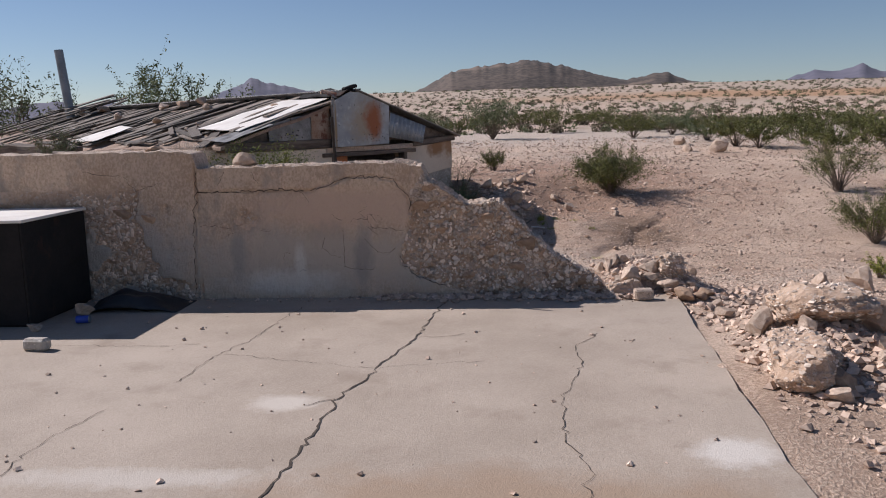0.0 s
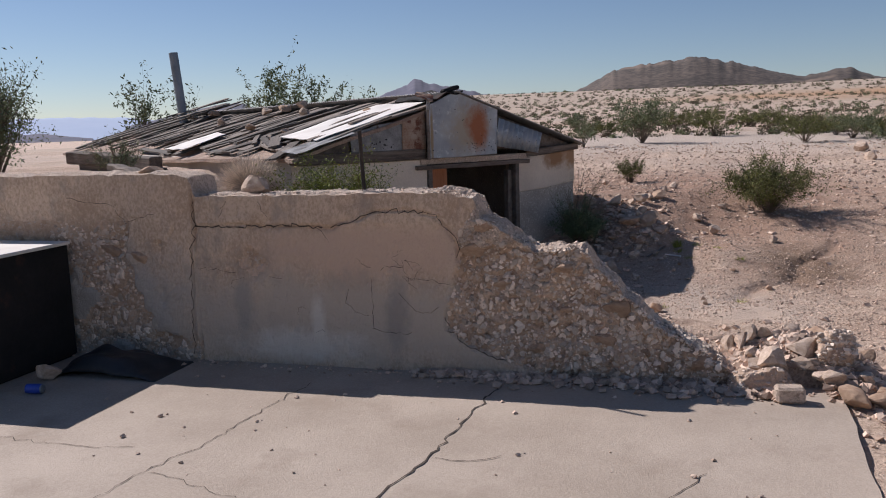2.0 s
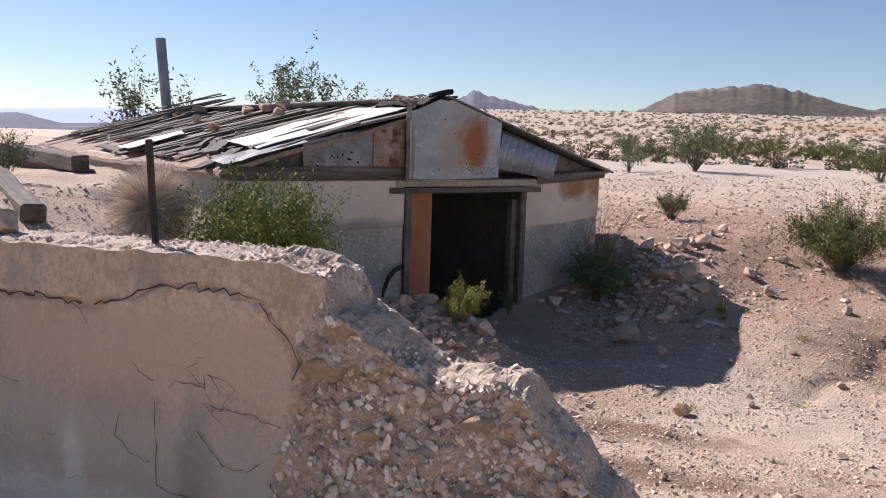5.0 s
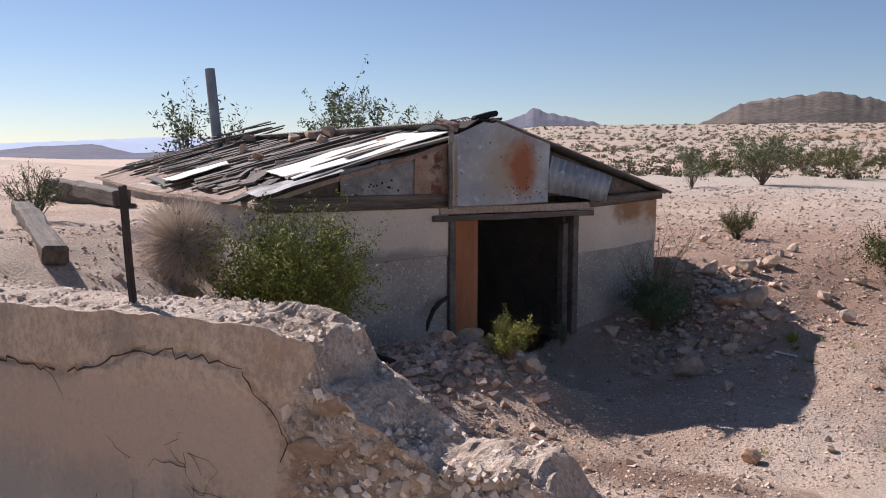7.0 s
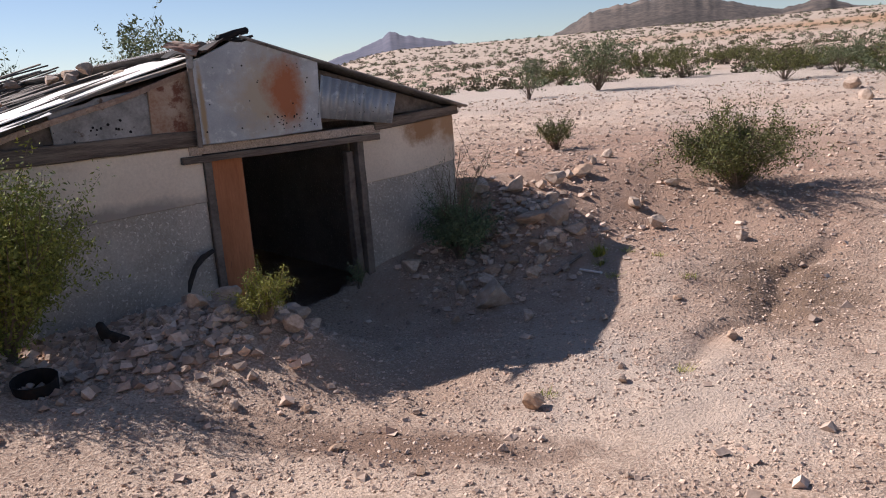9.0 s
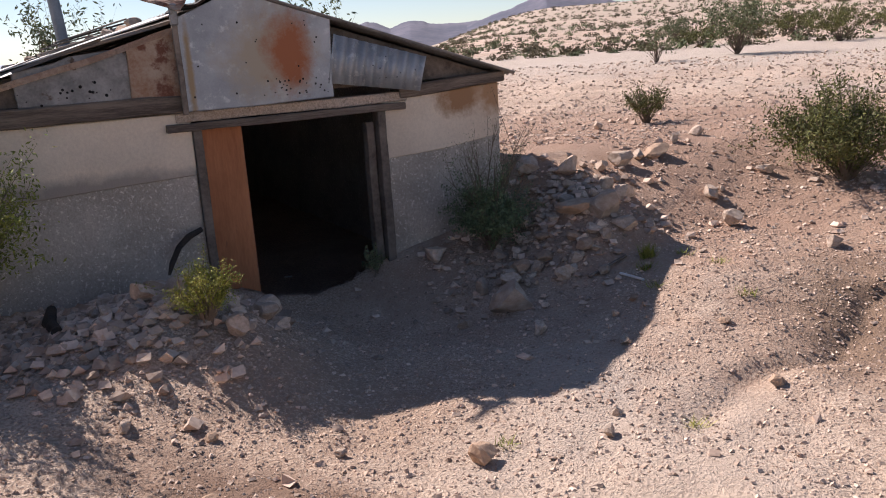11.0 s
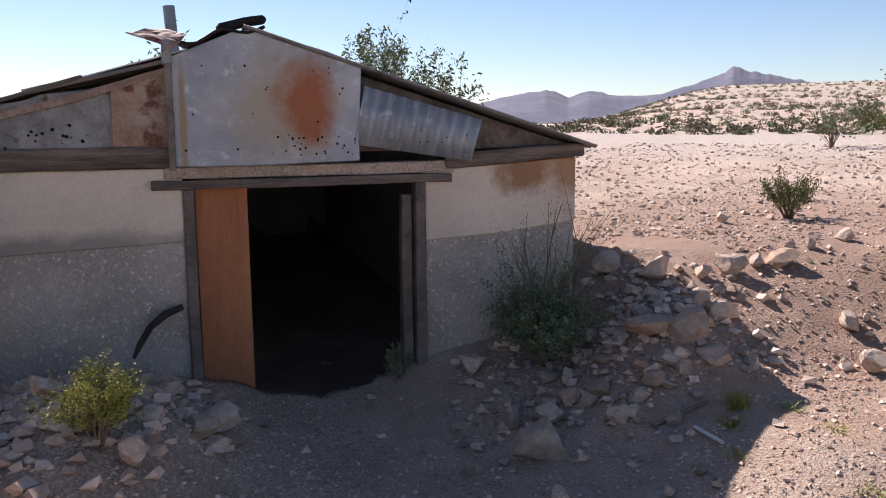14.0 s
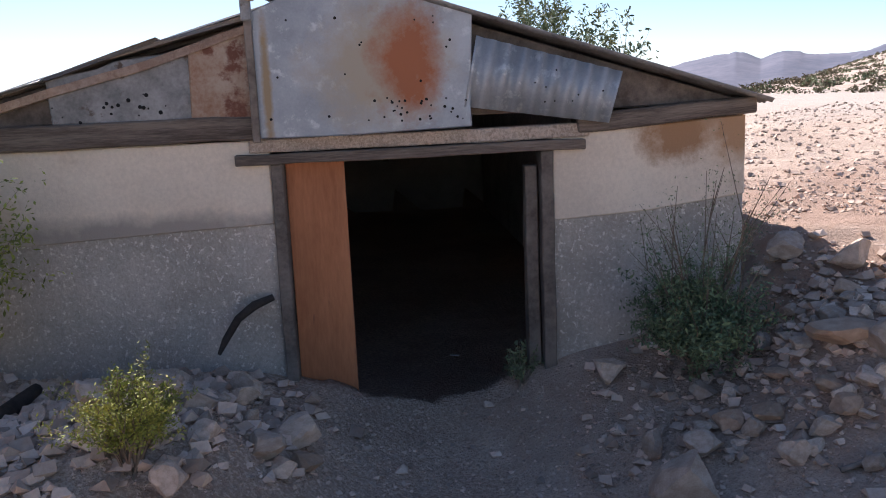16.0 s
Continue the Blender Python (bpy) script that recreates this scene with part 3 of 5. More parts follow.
# roof decks
DEEP = 12.0
def deck(name, s0, s1, thick, mat, label, seed):
    n, m = 24, 90
    vs = []
    for j in range(m + 1):
        d = -0.05 + (DEEP + 0.13) * j / m
        for i in range(n + 1):
            s = s0 + (s1 - s0) * i / n
            z = float(roof_z(s)) - 0.07 - 0.08 * math.exp(-((d - 6) / 3.5) ** 2) + 0.025 * float(vnoise(s, d, 2.2, seed)) 
            vs.append((s, d, z))
    k = len(vs)
    vs += [(a, b, c - thick) for a, b, c in vs]
    fs = []
    g = np.arange(k).reshape(m + 1, n + 1)
    for j in range(m):
        for i in range(n):
            fs.append((g[j, i], g[j, i + 1], g[j + 1, i + 1], g[j + 1, i]))
            fs.append((k + g[j, i], k + g[j + 1, i], k + g[j + 1, i + 1], k + g[j, i + 1]))
    loop = list(g[0, :]) + list(g[1:, -1]) + list(g[-1, -2::-1]) + list(g[-2:0:-1, 0])
    for q in range(len(loop)):
        a, b = loop[q], loop[(q + 1) % len(loop)]
        fs.append((b, a, k + a, k + b))
    return raw(name, vs, fs, mat, house, label)


deck("roof", -0.15, RIDGE_S, 0.05, M_ROOFDIRT, "gravel-covered roof slope under loose planks", 5)
# corrugated iron of the far slope
vs, fs = [], []
n, m = 10, 380
for j in range(m + 1):
    d = -0.14 + 12.1 * j / m
    for i in range(n + 1):
        s = RIDGE_S - 0.12 + (FRONT + 0.24 - RIDGE_S) * i / n
        vs.append((s, d, RIDGE_Z - 0.322 * (s - RIDGE_S) - 0.01 + 0.016 * math.sin(d * 2 * math.pi / 0.075 / 1.02) * 1.0))
for j in range(m):
    for i in range(n):
        a = j * (n + 1) + i
        fs.append((a, a + 1, a + n + 2, a + n + 1))
tin = raw("roof", vs, fs, M_DIRTYTIN, house, "old corrugated iron roof slope", smooth=True)
_so = tin.modifiers.new("thick", 'SOLIDIFY')
_so.thickness = 0.006

# ---- stones ----
def stone_mesh(name, seed, mat, sub=2, cuts=9, flat=1.0):
    """An angular stone: a ball cut by random planes, then roughened."""
    rnd = random.Random(seed)
    bm = bmesh.new()
    bmesh.ops.create_icosphere(bm, subdivisions=sub, radius=1)
    planes = []
    for _ in range(cuts):
        v = Vector((rnd.gauss(0, 1), rnd.gauss(0, 1), rnd.gauss(0, 1))).normalized()
        planes.append((v, rnd.uniform(0.42, 0.72)))
    for v in bm.verts:
        for q, dd in planes:
            k = v.co.dot(q) - dd
            if k > 0:
                v.co -= q * k
        v.co += 0.05 * noise.noise_vector(v.co * 2.5 + Vector((seed, 0, 0)))
        v.co.z *= flat
    me = bpy.data.meshes.new(name)
    bm.to_mesh(me)
    bm.free()
    me.materials.append(mat)
    return me


STONES = [stone_mesh("stone", k, M_ROCK, 3, 13) for k in range(9)] + [stone_mesh("stone", 20 + k, M_ROCKRED, 3, 13) for k in range(3)]
ROCK_WORDS = "angular pale sandstone rock lying on the gravel"


def stone(x, y, size, z=None, kind=None, label=ROCK_WORDS, group="fallen stones", sink=0.25, squash=None, rnd=random, yaw=None, name="rock"):
    me = STONES[rnd.randrange(9) if kind is None else kind]
    ob = new(name, me)
    sq = squash or (rnd.uniform(0.8, 1.3), rnd.uniform(0.75, 1.1), rnd.uniform(0.55, 0.9))
    base = gz(x, y) if z is None else z
    ob.matrix_world = Matrix.Translation((x, y, base + size * sq[2] * (0.72 - sink))) @ pose(0, 0, 0, rnd.uniform(-14, 14), rnd.uniform(-14, 14), rnd.uniform(0, 360) if yaw is None else yaw) @ Matrix.Diagonal((size * sq[0], size * sq[1], size * sq[2], 1))
    return tagged(ob, label, "rock", group)


def pebbles(name, pts, sizes, mat, label, seed=0, parent=None, normal_flat=0.75, face_flat=1.0):
    """Many small stones joined in one mesh."""
    rs = np.random.RandomState(seed)
    n = len(pts)
    base = np.array([(1, 0, 0), (0, 1, 0), (-1, 0, 0), (0, -1, 0), (0.5, 0.5, 0.75), (-0.5, -0.4, 0.8), (0, 0, -0.8)], float)
    tri = np.array([(0, 1, 4), (1, 5, 4), (1, 2, 5), (2, 3, 5), (3, 4, 5), (3, 0, 4), (1, 0, 6), (2, 1, 6), (3, 2, 6), (0, 3, 6)])
    v = base[None] * (1 + 0.35 * rs.uniform(-1, 1, (n, 7, 3))) + 0.12 * rs.uniform(-1, 1, (n, 7, 3))
    v[:, :, 2] *= normal_flat
    a = rs.uniform(0, 6.283, n)
    c, s = np.cos(a)[:, None], np.sin(a)[:, None]
    v = np.stack([v[:, :, 0] * c - v[:, :, 1] * s, v[:, :, 0] * s + v[:, :, 1] * c, v[:, :, 2]], -1)
    if face_flat != 1.0:
        fl = np.where(np.arange(n) < face_flat, 0.4, 1.0)
        v[:, :, 1] *= fl[:, None]
    v = v * np.asarray(sizes)[:, None, None] + np.asarray(pts)[:, None, :]
    f = (tri[None] + 7 * np.arange(n)[:, None, None]).reshape(-1, 3)
    ob = raw(name, v.reshape(-1, 3).tolist(), f.tolist(), mat, parent)
    return tagged(ob, label, "" if parent else "gravel", kind="stuff")


rs = np.random.RandomState(4)


def scatter(n, x0, x1, y0, y1, lo, hi, keep=None, power=2.5):
    x, y = rs.uniform(x0, x1, n), rs.uniform(y0, y1, n)
    size = lo + (hi - lo) * rs.uniform(0, 1, n) ** power
    if keep is not None:
        k = keep(x, y)
        x, y, size = x[k], y[k], size[k]
    return np.stack([x, y, ground_z(x, y) + 0.15 * size], -1), size


def open_ground(x, y):
    s = (x - GX) * UX + (y - GY) * UY
    p = (x - GX) * UY - (y - GY) * UX
    inside = (s > -0.2) & (s < FRONT + 0.1) & (p < 0.05)
    slab = (x < 2.22) & (y < 7.05) & ~((x > 1.4) & (y > 6.5))
    lump = vnoise(x, y, 0.7, 44) > -0.45
    return ~inside & ~slab & lump


P1, S1 = scatter(40000, -5, 6, 6.5, 18, 0.005, 0.022, open_ground, 3.5)
P0, S0 = scatter(34000, -3.5, 4.2, 7.2, 15, 0.004, 0.013, open_ground, 2)
P2, S2 = scatter(7000, 2.0, 6, -1, 7, 0.008, 0.035, open_ground, 3)
P3, S3 = scatter(12000, -8, 16, 16, 34, 0.01, 0.055, open_ground, 3)
P4, S4 = scatter(7000, -2, 7, 14.5, 23, 0.006, 0.03, open_ground, 3)
P6, S6 = scatter(260, -4.5, 6, 6.8, 18, 0.03, 0.065, open_ground, 2)
pebbles("gravel", np.concatenate([P0, P1, P2, P3, P4, P6]), np.concatenate([S0, S1, S2, S3, S4, S6]), M_GRAVEL, "loose pinkish desert gravel scattered over the ground", 5)


def bank(n, s_mid, p_mid, s_w, p_w, lo, hi, seed):
    r = np.random.RandomState(seed)
    s, p = r.normal(s_mid, s_w, n), r.normal(p_mid, p_w, n)
    k = (p > 0.05)
    s, p = s[k], p[k]
    x, y = GX + UX * s + UY * p, GY + UY * s - UX * p
    size = lo + (hi - lo) * r.uniform(0, 1, len(x)) ** 2.5
    return np.stack([x, y, ground_z(x, y) + 0.3 * size], -1), size


A, SA = bank(3200, 0.95, 0.95, 0.62, 0.55, 0.012, 0.07, 6)
B, SB = bank(900, 5.0, 0.9, 0.55, 0.45, 0.012, 0.06, 7)
pebbles("gravel", np.concatenate([A, B]), np.concatenate([SA, SB]), M_GRAVEL, "heaped grey rubble beside the dugout doorway", 8)

# grit on the slab along the wall foot, and stray crumbs
n = 900
gx2 = rs.uniform(-0.6, 1.75, n)
gy2 = 6.49 - np.abs(rs.normal(0, 0.14, n)) * (0.5 + 0.5 * (gx2 + 0.6) / 2.3)
cx2, cy2 = rs.uniform(-3.2, 2.0, 160), rs.uniform(1.6, 6.5, 160)
ex, ey = rs.uniform(-4, 2, 260), 6.48 - np.abs(rs.normal(0, 0.1, 260))
xx, yy = np.concatenate([gx2, cx2, ex]), np.concatenate([gy2, cy2, ey])
ss = np.concatenate([0.008 + 0.04 * rs.uniform(0, 1, n) ** 3, 0.006 + 0.016 * rs.uniform(0, 1, 160) ** 3, 0.006 + 0.018 * rs.uniform(0, 1, 260) ** 2])
pebbles("gravel", np.stack([xx, yy, SLAB + 0.3 * ss], -1), ss, M_GRAVEL, "crumbled mortar grit along the foot of the wall", 9)

# stones set in the broken face of the wall, and on its broken top
n = 19000
ax = rs.uniform(-3.6, 1.6, n)
az = 0.05 + 1.2 * rs.uniform(0, 1, n)
ix = np.clip(np.searchsorted(wx, ax), 0, len(wx) - 1)
iz = np.clip((az + 0.15) / (top[ix] + 0.15) * (nz - 1), 0, nz - 1).astype(int)
ok = (az < top[ix] - 0.01) & (exposed[iz, ix] > 0.6) & (rs.uniform(0, 1, n) < np.where((az > 0.95) & (ax > -1), 0.5, 0.85))
ax, az, ix, iz = ax[ok], az[ok], ix[ok], iz[ok]
ssz = 0.006 + 0.020 * rs.uniform(0, 1, len(ax)) ** 1.8
m2 = 1300
bx = rs.uniform(-0.25, 1.6, m2)
bi = np.clip(np.searchsorted(wx, bx), 0, len(wx) - 1)
bz = top[bi]
bs = 0.005 + 0.017 * rs.uniform(0, 1, m2) ** 3
m3 = 900
bx = np.concatenate([bx, rs.uniform(-2.3, -0.2, m3)])
bz = np.concatenate([bz, np.interp(bx[m2:], wx, top) + 0.008])
bs = np.concatenate([bs, 0.003 + 0.009 * rs.uniform(0, 1, m3) ** 2])
m2 += m3
pp = np.concatenate([np.stack([ax, Y[iz, ix] + 0.002, az], -1), np.stack([bx, WY + rs.uniform(0, WT, m2), bz], -1)])
big = np.zeros(len(pp), bool)
big[np.argsort(-ssz)[:260]] = True
keep_flat = int((~big[: len(ax)]).sum())
allsz = np.concatenate([ssz, bs])
pebbles("aggregate", pp[~big], allsz[~big], M_AGG, "pale stones set in the broken wall", 11, ruin, 1.0, keep_flat)
_am = [stone_mesh("stone", 60 + k, M_AGG, 1, 8) for k in range(8)]
ra = random.Random(21)
for q, r0 in zip(pp[big], allsz[big]):
    ob = new("stone", ra.choice(_am))
    ob.parent = ruin
    ob.matrix_local = Matrix.Translation(q.tolist()) @ pose(0, 0, 0, 0, ra.uniform(0, 360), 0) @ Matrix.Diagonal((r0 * ra.uniform(1.2, 1.9), 0.02, r0 * ra.uniform(0.9, 1.3), 1))

rr = random.Random(12)
# larger stones built into the broken wall
for x, z, sz in ((-0.21, 0.92, 0.085), (-0.03, 0.67, 0.08), (0.75, 0.54, 0.09), (0.66, 0.32, 0.085), (1.31, 0.20, 0.085), (0.41, 0.80, 0.06), (0.25, 0.25, 0.06), (1.05, 0.15, 0.08), (-0.1, 1.08, 0.07), (0.95, 0.24, 0.05), (0.45, 0.52, 0.05), (-3.08, 0.88, 0.10), (-2.80, 0.84, 0.07)):
    ci = int(np.clip(np.searchsorted(wx, x), 1, len(wx) - 2))
    ri = int(np.clip((z + 0.15) / (top[ci] + 0.15) * (nz - 1), 1, nz - 2))
    ob = new("wall_stone", STONES[rr.choice((9, 10, 11))])
    ob.parent = ruin
    ob.matrix_local = Matrix.Translation((x, float(Y[ri, ci]) + 0.01, z)) @ pose(0, 0, 0, 0, rr.uniform(-25, 25), 0) @ Matrix.Diagonal((sz * 1.2, 0.045, sz * rr.uniform(0.8, 1.1), 1))
# fallen end of the wall
for _ in range(28):
    x, y = rr.uniform(1.25, 2.35), rr.uniform(6.5, 7.8)
    stone(x, y, rr.uniform(0.05, 0.12), None, label="chunk of broken wall rubble", group="fallen wall rubble", rnd=rr, sink=0.1)
for x, y, sz, k in ((1.75, 6.62, 0.20, 2), (2.12, 6.85, 0.15, 10), (1.55, 7.05, 0.15, 9), (1.95, 7.25, 0.16, 4), (2.28, 6.62, 0.14, 5), (2.3, 6.35, 0.13, 10), (1.35, 6.9, 0.17, 1), (2.05, 6.55, 0.12, 3), (1.68, 7.4, 0.13, 11), (2.2, 7.3, 0.17, 10), (2.35, 7.05, 0.16, 9), (1.95, 6.75, 0.2, 2), (1.6, 7.3, 0.15, 9), (1.85, 7.6, 0.14, 10), (2.4, 7.45, 0.12, 3)):
    stone(x, y, 0.6 * sz, None, k, "large chunk of broken wall rubble", "fallen wall rubble", 0.2, rnd=rr)
E0 = np.stack([rs.normal(1.9, 0.42, 4600), rs.normal(6.98, 0.36, 4600)], -1)
E0 = E0[(E0[:, 0] > 1.2) & (E0[:, 1] > 6.3)]
es = 0.01 + 0.035 * rs.uniform(0, 1, len(E0)) ** 2
pebbles("gravel", np.stack([E0[:, 0], E0[:, 1], np.maximum(ground_z(E0[:, 0], E0[:, 1]), np.where(E0[:, 0] < 1.65, 0.02, -1)) + 0.3 * es], -1), es, M_GRAVEL, "pale crushed rubble at the wall's fallen end", 13)
# chunks of the wall's pebbly concrete, fallen at its end and beside the slab
def conglomerate(x, y, dims, yaw, seed, label, sink=0.35):
    rnd = random.Random(seed)
    bm = bmesh.new()
    bmesh.ops.create_icosphere(bm, subdivisions=5, radius=1)
    cuts = [(Vector((rnd.gauss(0, 1), rnd.gauss(0, 1), rnd.gauss(0, 1))).normalized(), rnd.uniform(0.55, 0.8)) for _ in range(9)]
    for v in bm.verts:
        for q, dd in cuts:
            k = v.co.dot(q) - dd
            if k > 0:
                v.co -= 0.85 * q * k
        v.co += 0.12 * noise.noise_vector(v.co * 2 + Vector((seed, 0, 0))) + 0.05 * noise.noise_vector(v.co * 7 + Vector((0, seed, 0)))
        v.co = Vector((v.co.x * dims[0], v.co.y * dims[1], v.co.z * dims[2]))
    bm.normal_update()
    pts, sizes = [], []
    for v in rnd.sample(list(bm.verts), 420):
        pts.append(v.co.copy())
        sizes.append(0.006 + 0.022 * rnd.random() ** 2.2)
    chunk = obj_from("rubble_chunk", bm, M_RUBBLE)
    chunk.matrix_world = pose(x, y, max(gz(x, y), SLAB if x < 2.0 and y < 6.5 else -1) + dims[2] * (0.8 - sink), 0, 0, yaw)
    tagged(chunk, label, "rubble", "chunks of broken wall")
    pebbles("aggregate", np.array(pts), np.array(sizes), M_AGG, "pale pebbles set in the concrete", seed, chunk)
    return chunk


conglomerate(1.66, 6.55, (0.24, 0.20, 0.22), 20, 3, "broken lump of pebbly concrete at the wall's fallen end")
conglomerate(2.40, 3.95, (0.26, 0.38, 0.20), -12, 5, "large broken lump of pebbly concrete beside the slab")
conglomerate(2.80, 4.75, (0.36, 0.38, 0.19), 30, 8, "pale lump of pebbly concrete beside the slab")
conglomerate(2.11, 6.75, (0.16, 0.14, 0.15), 50, 11, "small lump of pebbly concrete at the wall's fallen end")
for x, y, sz, k in ((2.08, 7.26, 0.17, 9), (2.17, 6.29, 0.12, 11), (2.38, 6.39, 0.08, 10), (1.34, 6.87, 0.14, 9)):
    stone(x, y, sz, None, k, "tan block of building stone in the fallen wall", "fallen wall rubble", 0.0, rnd=rr)
# rubble beside the slab
for x, y, sz, k in ((3.10, 4.58, 0.26, 10), (2.98, 5.21, 0.19, 2), (2.6, 5.3, 0.13, 0), (2.95, 5.35, 0.16, 6), (3.35, 5.0, 0.15, 3), (2.38, 4.75, 0.17, 7), (3.3, 4.3, 0.22, 11), (2.5, 3.7, 0.15, 9), (3.1, 3.6, 0.10, 4), (2.75, 5.75, 0.13, 5), (3.6, 6.3, 0.15, 1), (4.0, 7.0, 0.17, 2), (3.7, 7.3, 0.13, 3), (2.35, 5.6, 0.10, 8), (4.4, 8.3, 0.11, 4)):
    stone(x, y, sz, None, k, "pale rubble boulder beside the concrete slab", "rubble beside the slab", 0.15, rnd=rr)
for _ in range(20):
    x, y = rr.gauss(2.75, 0.33), rr.gauss(4.7, 0.65)
    if x > 2.25:
        stone(x, y, rr.uniform(0.04, 0.10), None, label="pale lump of conglomerate rubble beside the slab", group="rubble beside the slab", rnd=rr, sink=0.1)
G0 = np.stack([rs.normal(2.75, 0.38, 1500), rs.normal(4.7, 0.75, 1500)], -1)
G0 = G0[(G0[:, 0] > 2.12)]
gs = 0.01 + 0.04 * rs.uniform(0, 1, len(G0)) ** 2
pebbles("gravel", np.stack([G0[:, 0], G0[:, 1], ground_z(G0[:, 0], G0[:, 1]) + 0.25 * gs], -1), gs, M_GRAVEL, "pale crushed rubble beside the concrete slab", 14)


def at_front(s, p):
    return GX + UX * s + UY * p, GY + UY * s - UX * p


# rocks beside the doorway
for x, y, sz, k in ((0.18, 13.32, 0.25, 6), (-0.18, 13.59, 0.11, 1), (0.09, 13.66, 0.14, 2), (0.09, 13.87, 0.095, 9), (0.28, 13.91, 0.11, 10), (0.59, 13.91, 0.095, 0), (0.54, 13.72, 0.105, 3), (-0.17, 14.08, 0.10, 4), (-0.82, 14.06, 0.16, 5), (0.49, 14.39, 0.19, 11), (0.72, 14.41, 0.18, 7), (0.92, 14.35, 0.13, 8),
                    (0.73, 14.23, 0.08, 0), (0.67, 14.19, 0.085, 3), (0.55, 14.11, 0.095, 10), (0.62, 14.04, 0.10, 9), (0.21, 14.21, 0.09, 11), (0.18, 15.12, 0.15, 4), (0.62, 14.90, 0.115, 2), (0.75, 14.67, 0.09, 9), (0.79, 14.94, 0.12, 1), (0.28, 14.81, 0.105, 10), (0.26, 14.35, 0.09, 5), (0.35, 14.53, 0.10, 6), (-0.27, 15.21, 0.18, 7), (0.57, 15.73, 0.145, 3), (0.43, 15.49, 0.115, 8), (0.62, 12.80, 0.09, 5), (1.12, 13.05, 0.05, 2)):
    stone(x, y, sz, None, k, "angular rock heaped beside the dugout doorway", "rocks beside the doorway", 0.15, rnd=rr)
for _ in range(52):
    x, y = at_front(rr.gauss(5.0, 0.45), max(0.15, rr.gauss(1.1, 0.42)))
    stone(x, y, rr.uniform(0.03, 0.085), None, label="small rock heaped beside the dugout doorway", group="rocks beside the doorway", rnd=rr, sink=0.1)
for x, y, sz, k in ((-1.63, 11.54, 0.17, 2), (-1.48, 11.67, 0.13, 0), (-1.45, 11.15, 0.10, 1), (-1.76, 12.07, 0.12, 4), (-1.22, 11.58, 0.13, 6), (-1.40, 12.17, 0.16, 7), (-1.17, 11.85, 0.14, 3), (-1.06, 11.87, 0.11, 8), (-0.95, 11.29, 0.11, 2), (-1.47, 11.94, 0.09, 5), (-1.53, 11.30, 0.12, 0), (-1.72, 11.27, 0.12, 4), (-1.87, 11.07, 0.08, 5), (-1.14, 12.05, 0.10, 10), (-1.95, 12.20, 0.12, 1), (-2.31, 11.94, 0.14, 7), (-2.05, 11.72, 0.15, 6), (-2.25, 11.40, 0.12, 3)):
    stone(x, y, sz, None, k, "pale angular rock on the rubble bank", "rocks on the rubble bank", 0.1, rnd=rr)
for _ in range(40):
    x, y = at_front(rr.gauss(1.2, 0.5), max(0.15, rr.gauss(0.95, 0.5)))
    stone(x, y, rr.uniform(0.03, 0.075), None, label="small grey rock on the rubble bank", group="rocks on the rubble bank", rnd=rr, sink=0.1)
# strays
for x, y, sz, k in ((0.95, 10.8, 0.10, 10), (1.5, 15.6, 0.13, 1), (0.85, 16.2, 0.17, 9), (0.7, 16.0, 0.09, 3), (0.95, 16.7, 0.08, 6), (1.75, 15.1, 0.13, 2), (1.3, 12.6, 0.06, 5), (2.3, 12.2, 0.07, 9), (1.5, 11.3, 0.05, 2), (-0.1, 9.9, 0.06, 9), (2.6, 14.7, 0.09, 0), (0.2, 10.6, 0.05, 3), (3.4, 9.8, 0.06, 4), (-0.5, 10.4, 0.05, 9), (0.5, 9.6, 0.045, 10), (1.9, 13.0, 0.05, 9), (1.95, 16.4, 0.10, 3), (1.2, 13.3, 0.05, 10), (-0.9, 10.2, 0.06, 1), (-2.2, 10.3, 0.07, 4), (1.1, 17.4, 0.12, 7), (-0.2, 17.9, 0.10, 8), (6.76, 24.2, 0.42, 2), (6.4, 28.13, 0.34, 3), (6.0, 25.0, 0.25, 1)):
    stone(x, y, sz, None, k, "stray weathered stone on the gravel", "stray stones", 0.2, rnd=rr)
for _ in range(40):
    x, y = rr.uniform(-0.8, 4.5), rr.uniform(8.8, 17)
    if open_ground(np.array([x]), np.array([y]))[0]:
        stone(x, y, rr.uniform(0.022, 0.05), None, label="small stray stone on the gravel", group="stray stones", rnd=rr)
stone(-1.86, 6.66, 0.13, 1.29, 1, "pinkish stone resting on top of the broken wall", "", 0.1, (1.2, 0.9, 0.75), rr)
stone(-2.75, 6.66, 0.10, 1.45, 9, "reddish stone resting on top of the broken wall", "", 0.1, None, rr)
for s, d, sz, k in ((1.75, 1.15, 0.12, 9), (2.4, 0.55, 0.11, 10), (2.35, 4.3, 0.14, 2), (2.30, 5.0, 0.15, 9), (2.2, 5.6, 0.12, 0), (1.9, 3.4, 0.12, 1), (2.25, 8.3, 0.17, 9), (2.0, 8.9, 0.12, 4), (1.1, 3.9, 0.10, 9), (1.6, 6.4, 0.12, 5), (0.8, 2.0, 0.08, 3), (0.5, 1.9, 0.08, 6)):
    q = place(s, d, float(roof_z(s)) - 0.02)
    stone(q.x, q.y, sz, q.z, k, "stone weighing down the plank roof", "stones on the roof", 0.05, rnd=rr)

